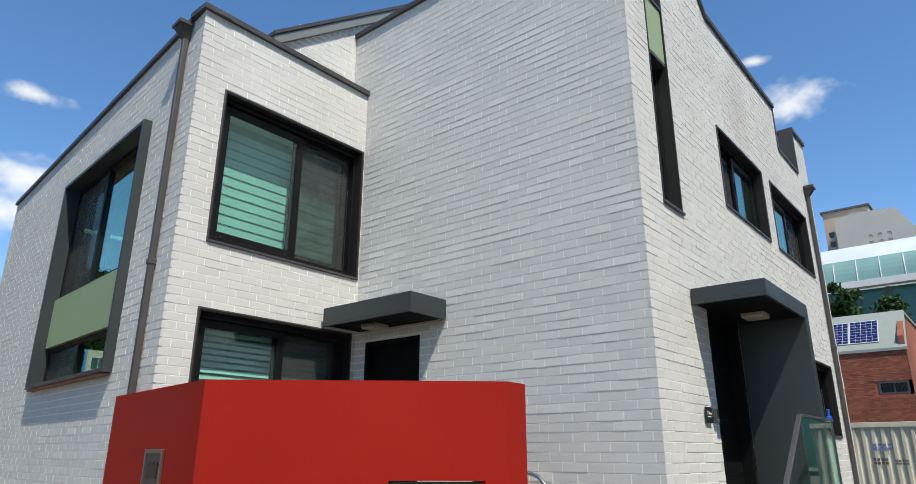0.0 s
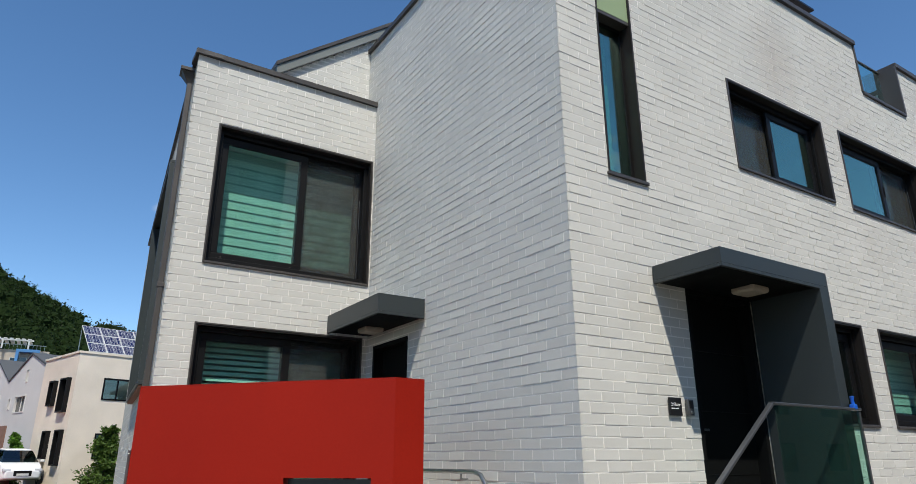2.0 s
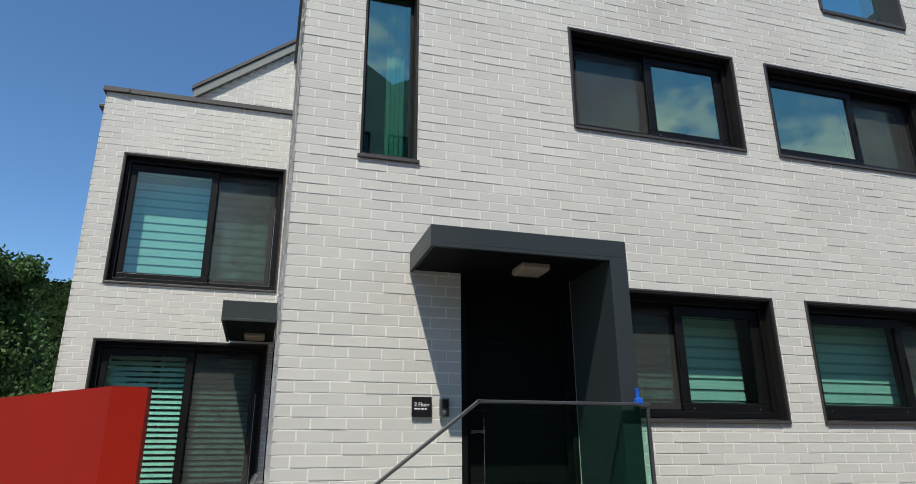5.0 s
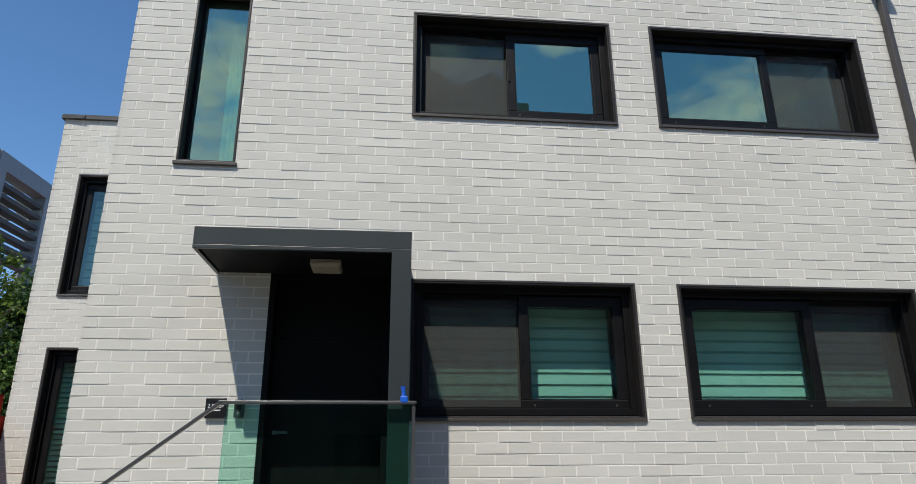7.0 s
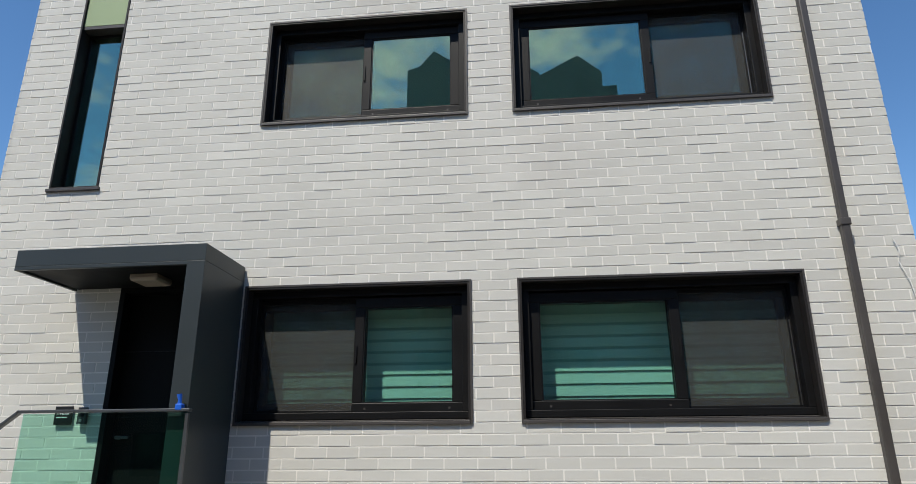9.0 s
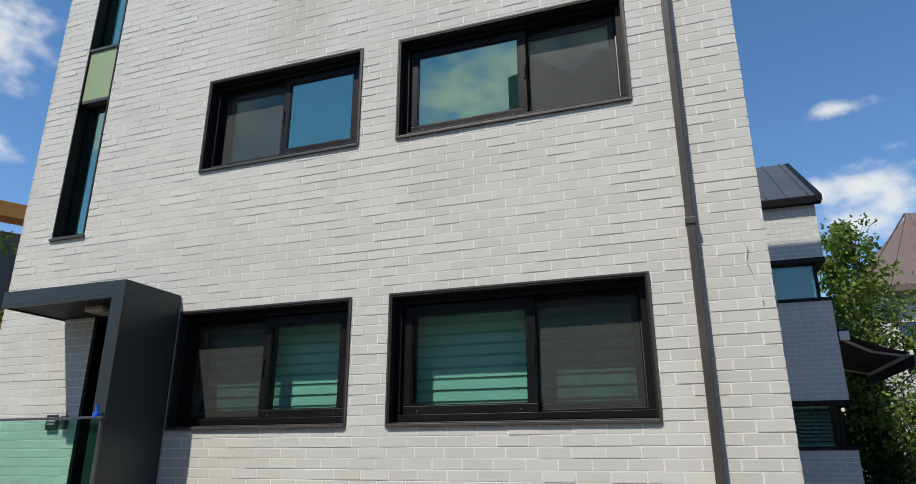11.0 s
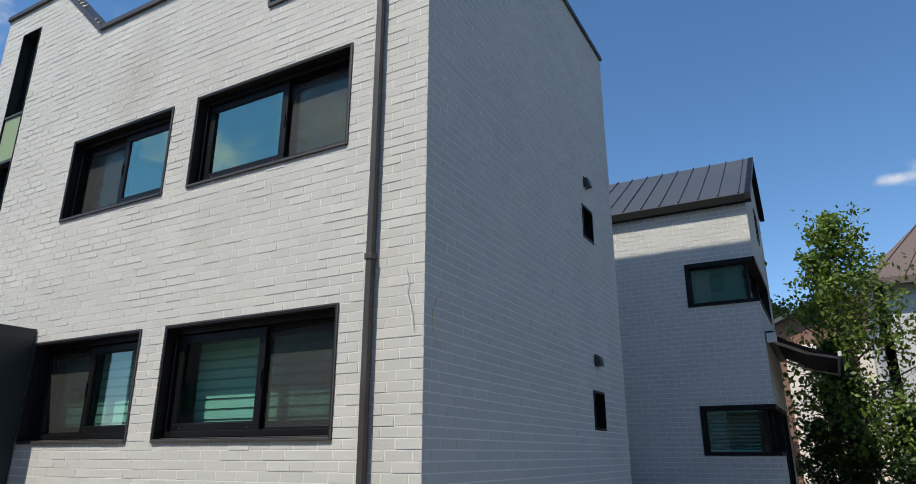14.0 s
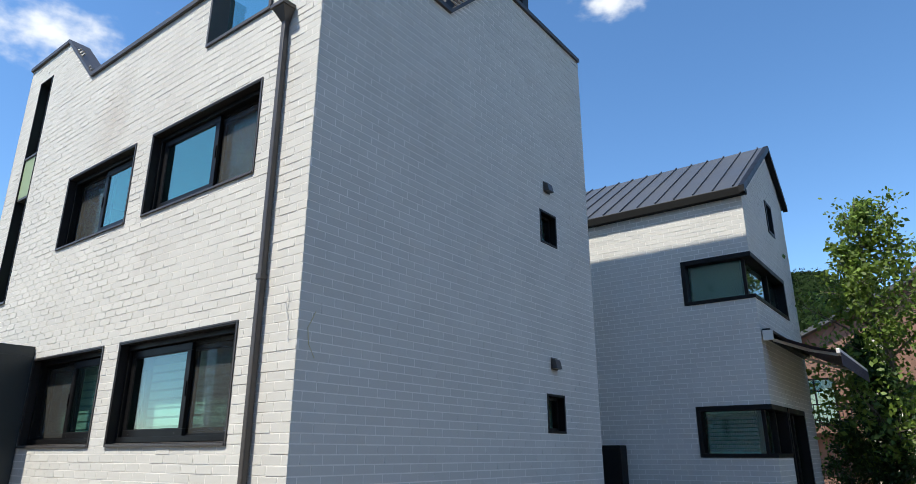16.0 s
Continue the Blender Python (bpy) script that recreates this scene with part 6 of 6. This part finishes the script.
def cloud_material(seed, sx, sy):
    m = bpy.data.materials.new("cloud_vapour")
    m.use_nodes = True
    n, l = m.node_tree.nodes, m.node_tree.links
    n.remove(n["Principled BSDF"])
    tc, mp, nz, gr, mp2 = n.new("ShaderNodeTexCoord"), n.new("ShaderNodeMapping"), n.new("ShaderNodeTexNoise"), n.new("ShaderNodeTexGradient"), n.new("ShaderNodeMapping")
    mp.inputs["Location"].default_value = (seed * 3.7, seed * 1.3, 0)
    mp.inputs["Scale"].default_value = (sx, sy, 1)
    nz.inputs["Scale"].default_value, nz.inputs["Detail"].default_value, nz.inputs["Roughness"].default_value = 1.5, 6, 0.5
    l.new(tc.outputs["Object"], mp.inputs["Vector"])
    l.new(mp.outputs[0], nz.inputs["Vector"])
    gr.gradient_type = "SPHERICAL"
    l.new(tc.outputs["Object"], gr.inputs["Vector"])
    ad = n.new("ShaderNodeMath")
    ad.operation = "MULTIPLY_ADD"
    ad.inputs[1].default_value = 0.75
    l.new(gr.outputs["Fac"], ad.inputs[0])
    l.new(nz.outputs["Fac"], ad.inputs[2])
    r = n.new("ShaderNodeMapRange")
    r.interpolation_type = "SMOOTHSTEP"
    r.inputs["From Min"].default_value, r.inputs["From Max"].default_value, r.inputs["To Max"].default_value = 0.66, 1.34, 0.85
    l.new(ad.outputs[0], r.inputs["Value"])
    em, tr, mx = n.new("ShaderNodeEmission"), n.new("ShaderNodeBsdfTransparent"), n.new("ShaderNodeMixShader")
    em.inputs["Color"].default_value, em.inputs["Strength"].default_value = (0.93, 0.96, 1.0, 1), 0.78
    l.new(r.outputs[0], mx.inputs[0])
    l.new(tr.outputs[0], mx.inputs[1])
    l.new(em.outputs[0], mx.inputs[2])
    l.new(mx.outputs[0], n["Material Output"].inputs["Surface"])
    return m


CLOUDS = [
    (-223, 1231, 631, 186, 99),
    (-261, 1180, 709, 74, 24),
    (-1227, 305, 604, 137, 37),
    (-1282, 322, 463, 186, 74),
    (-1304, 312, 405, 149, 87),
    (-634, -1036, 675, 186, 236),
    (-677, -1102, 506, 149, 74),
    (-1293, 260, 470, 137, 74),
    (-1279, 370, 439, 211, 186),
    (-358, -1137, 706, 274, 149),
    (-1040, -393, 842, 174, 74),
    (-1296, 247, 472, 149, 62),
    (-1306, 183, 468, 87, 37),
    (1085, -400, 700, 150, 90),
    (1075, -530, 620, 170, 110),
    (1050, -690, 510, 190, 130),
    (1095, 330, 800, 160, 70),
    (760, -970, 560, 260, 120),
    (1150, 250, 420, 500, 160),
    (1050, 700, 640, 520, 240),
    (1200, -250, 560, 620, 260),
    (900, 1050, 560, 560, 240),
    (1180, 60, 800, 420, 180),
    (1150, -250, 770, 300, 170),
    (1150, 90, 850, 300, 110),
    (1150, -100, 850, 460, 230),
    (1150, -360, 720, 420, 260),
    (1150, -120, 900, 240, 90),
    (1000, -800, 430, 280, 170),
    (900, -790, 640, 240, 180),
]
for i, (x, y, z, wd, ht) in enumerate(CLOUDS):
    me = bpy.data.meshes.new("cloud")
    me.from_pydata([(-1, -1, 0), (1, -1, 0), (1, 1, 0), (-1, 1, 0)], [], [(0, 1, 2, 3)])
    me.materials.append(cloud_material(i, wd / 110, ht / 80))
    o = new("cloud", me)
    o.matrix_world = look((x, y, z), (0, 8, 2)) @ Matrix.Diagonal((wd * 0.62, ht * 0.62, 1, 1))
    o.visible_shadow = False
    tagged(o, "soft white fair-weather cloud in the blue sky", "cloud", group="clouds", kind="structure")

# ---- bricks ----


def brick_block(u0, u1, za, zb, zc, zd, proud, tilt, skew):
    """Corner list of one brick in (u, w, z): za, zb its lower and zc, zd its upper heights at u0 and u1."""
    return [(u0, -0.02, za), (u1, -0.02, zb), (u1, proud + tilt + skew, zb), (u0, proud + tilt - skew, za),
            (u0, -0.02, zc), (u1, -0.02, zd), (u1, proud - tilt + skew, zd), (u0, proud - tilt - skew, zc)]


BRICK_FACES = [(4, 5, 6, 7), (3, 2, 1, 0), (2, 3, 7, 6), (1, 2, 6, 5), (3, 0, 4, 7)]
rnd = random.Random(7)
JOINT = 0.012
master = []
for i in range(14):
    lean = rnd.uniform(0.0010, 0.0026) if i % 7 < 2 else rnd.uniform(0.0, 0.0004)
    master.append((0.0011 + lean + rnd.uniform(0, 0.0013), lean, rnd.uniform(-0.0008, 0.0008)))


def cut_out(pieces, openings):
    """Takes the openings out of brick rectangles (u0, u1, z0, z1)."""
    for a, b, c, d in openings:
        left = []
        for p, q, za, zc in pieces:
            if q <= a or p >= b or zc <= c or za >= d:
                left.append((p, q, za, zc))
                continue
            left += [r for r in ((p, min(q, a), za, zc), (max(p, b), q, za, zc), (max(p, a), min(q, b), za, min(zc, c)), (max(p, a), min(q, b), max(za, d), zc))
                     if r[1] - r[0] > 0.012 and r[3] - r[2] > 0.006]
        pieces = left
    return pieces


def lay_bricks(wall_ob, wall, z0, top, openings, near, span):
    relief, roll = (1.05, 1.4) if wall is south else (1.15, 1.15) if wall is front else (1.0, 1.0)
    shapes = [((p - q) * relief + q * roll, q * roll, r) for p, q, r in master]
    verts, faces, singles = [], [], 0
    shared = {}
    row = max(0, math.floor((z0 - BASE) / COURSE))
    zmax = max(z for _, z in top)
    rot = Matrix(((wall.d.x, wall.n.x, 0, 0), (wall.d.y, wall.n.y, 0, 0), (0, 0, 1, 0), (0, 0, 0, 1)))
    while BASE + row * COURSE < zmax:
        zb, zt = BASE + row * COURSE + JOINT / 2, BASE + (row + 1) * COURSE - JOINT / 2
        shift = (LENGTH / 2 if row % 2 else 0.0) + rnd.uniform(-0.03, 0.03)
        u = max(0.0, span[0]) - shift
        while u < min(wall.length, span[1]):
            ua, ub = max(u + JOINT / 2, max(0.0, span[0]) - 0.004), min(u + LENGTH - JOINT / 2, wall.length + 0.004)
            u += LENGTH
            if ub - ua < 0.02 or zt < z0:
                continue
            for p, q, za, zc in cut_out([(ua, ub, zb, zt)], openings):
                tp, tq = min(zc, top_at(top, p)), min(zc, top_at(top, q))
                if max(tp, tq) <= za + 0.01:
                    continue
                v = rnd.randrange(len(master))
                whole = abs(q - p - LENGTH + JOINT) < 1e-4 and tp == zc == tq and abs(zc - za - COURSE + JOINT) < 1e-4
                if near and whole and singles < 290 and near[0] < p and q < near[1] and near[2] < za and zc < near[3]:
                    if v not in shared:
                        me = bpy.data.meshes.new("brick")
                        me.from_pydata(brick_block(0, LENGTH - JOINT, 0, 0, COURSE - JOINT, COURSE - JOINT, *shapes[v]), [], BRICK_FACES)
                        me.materials.append(BRICK)
                        shared[v] = me
                    o = new("brick", shared[v])
                    o.parent = wall_ob
                    o.matrix_basis = Matrix.Translation(wall.p(p, 0, za)) @ rot
                    singles += 1
                else:
                    k = len(verts)
                    pr, ti, sk = shapes[v]
                    verts += [wall.p(*c) for c in brick_block(p, q, za, za, max(tp, za + 0.002), max(tq, za + 0.002), pr, ti, sk)]
                    faces += [tuple(i + k for i in f) for f in BRICK_FACES]
        row += 1
    me = bpy.data.meshes.new("brickwork")
    me.from_pydata(verts, [], faces)
    me.materials.append(BRICK)
    ob = new("brickwork", me)
    ob.parent = wall_ob
    tagged(ob, "rows of painted off-white bricks", kind="stuff")


for job in BRICKS_TODO:
    lay_bricks(*job)
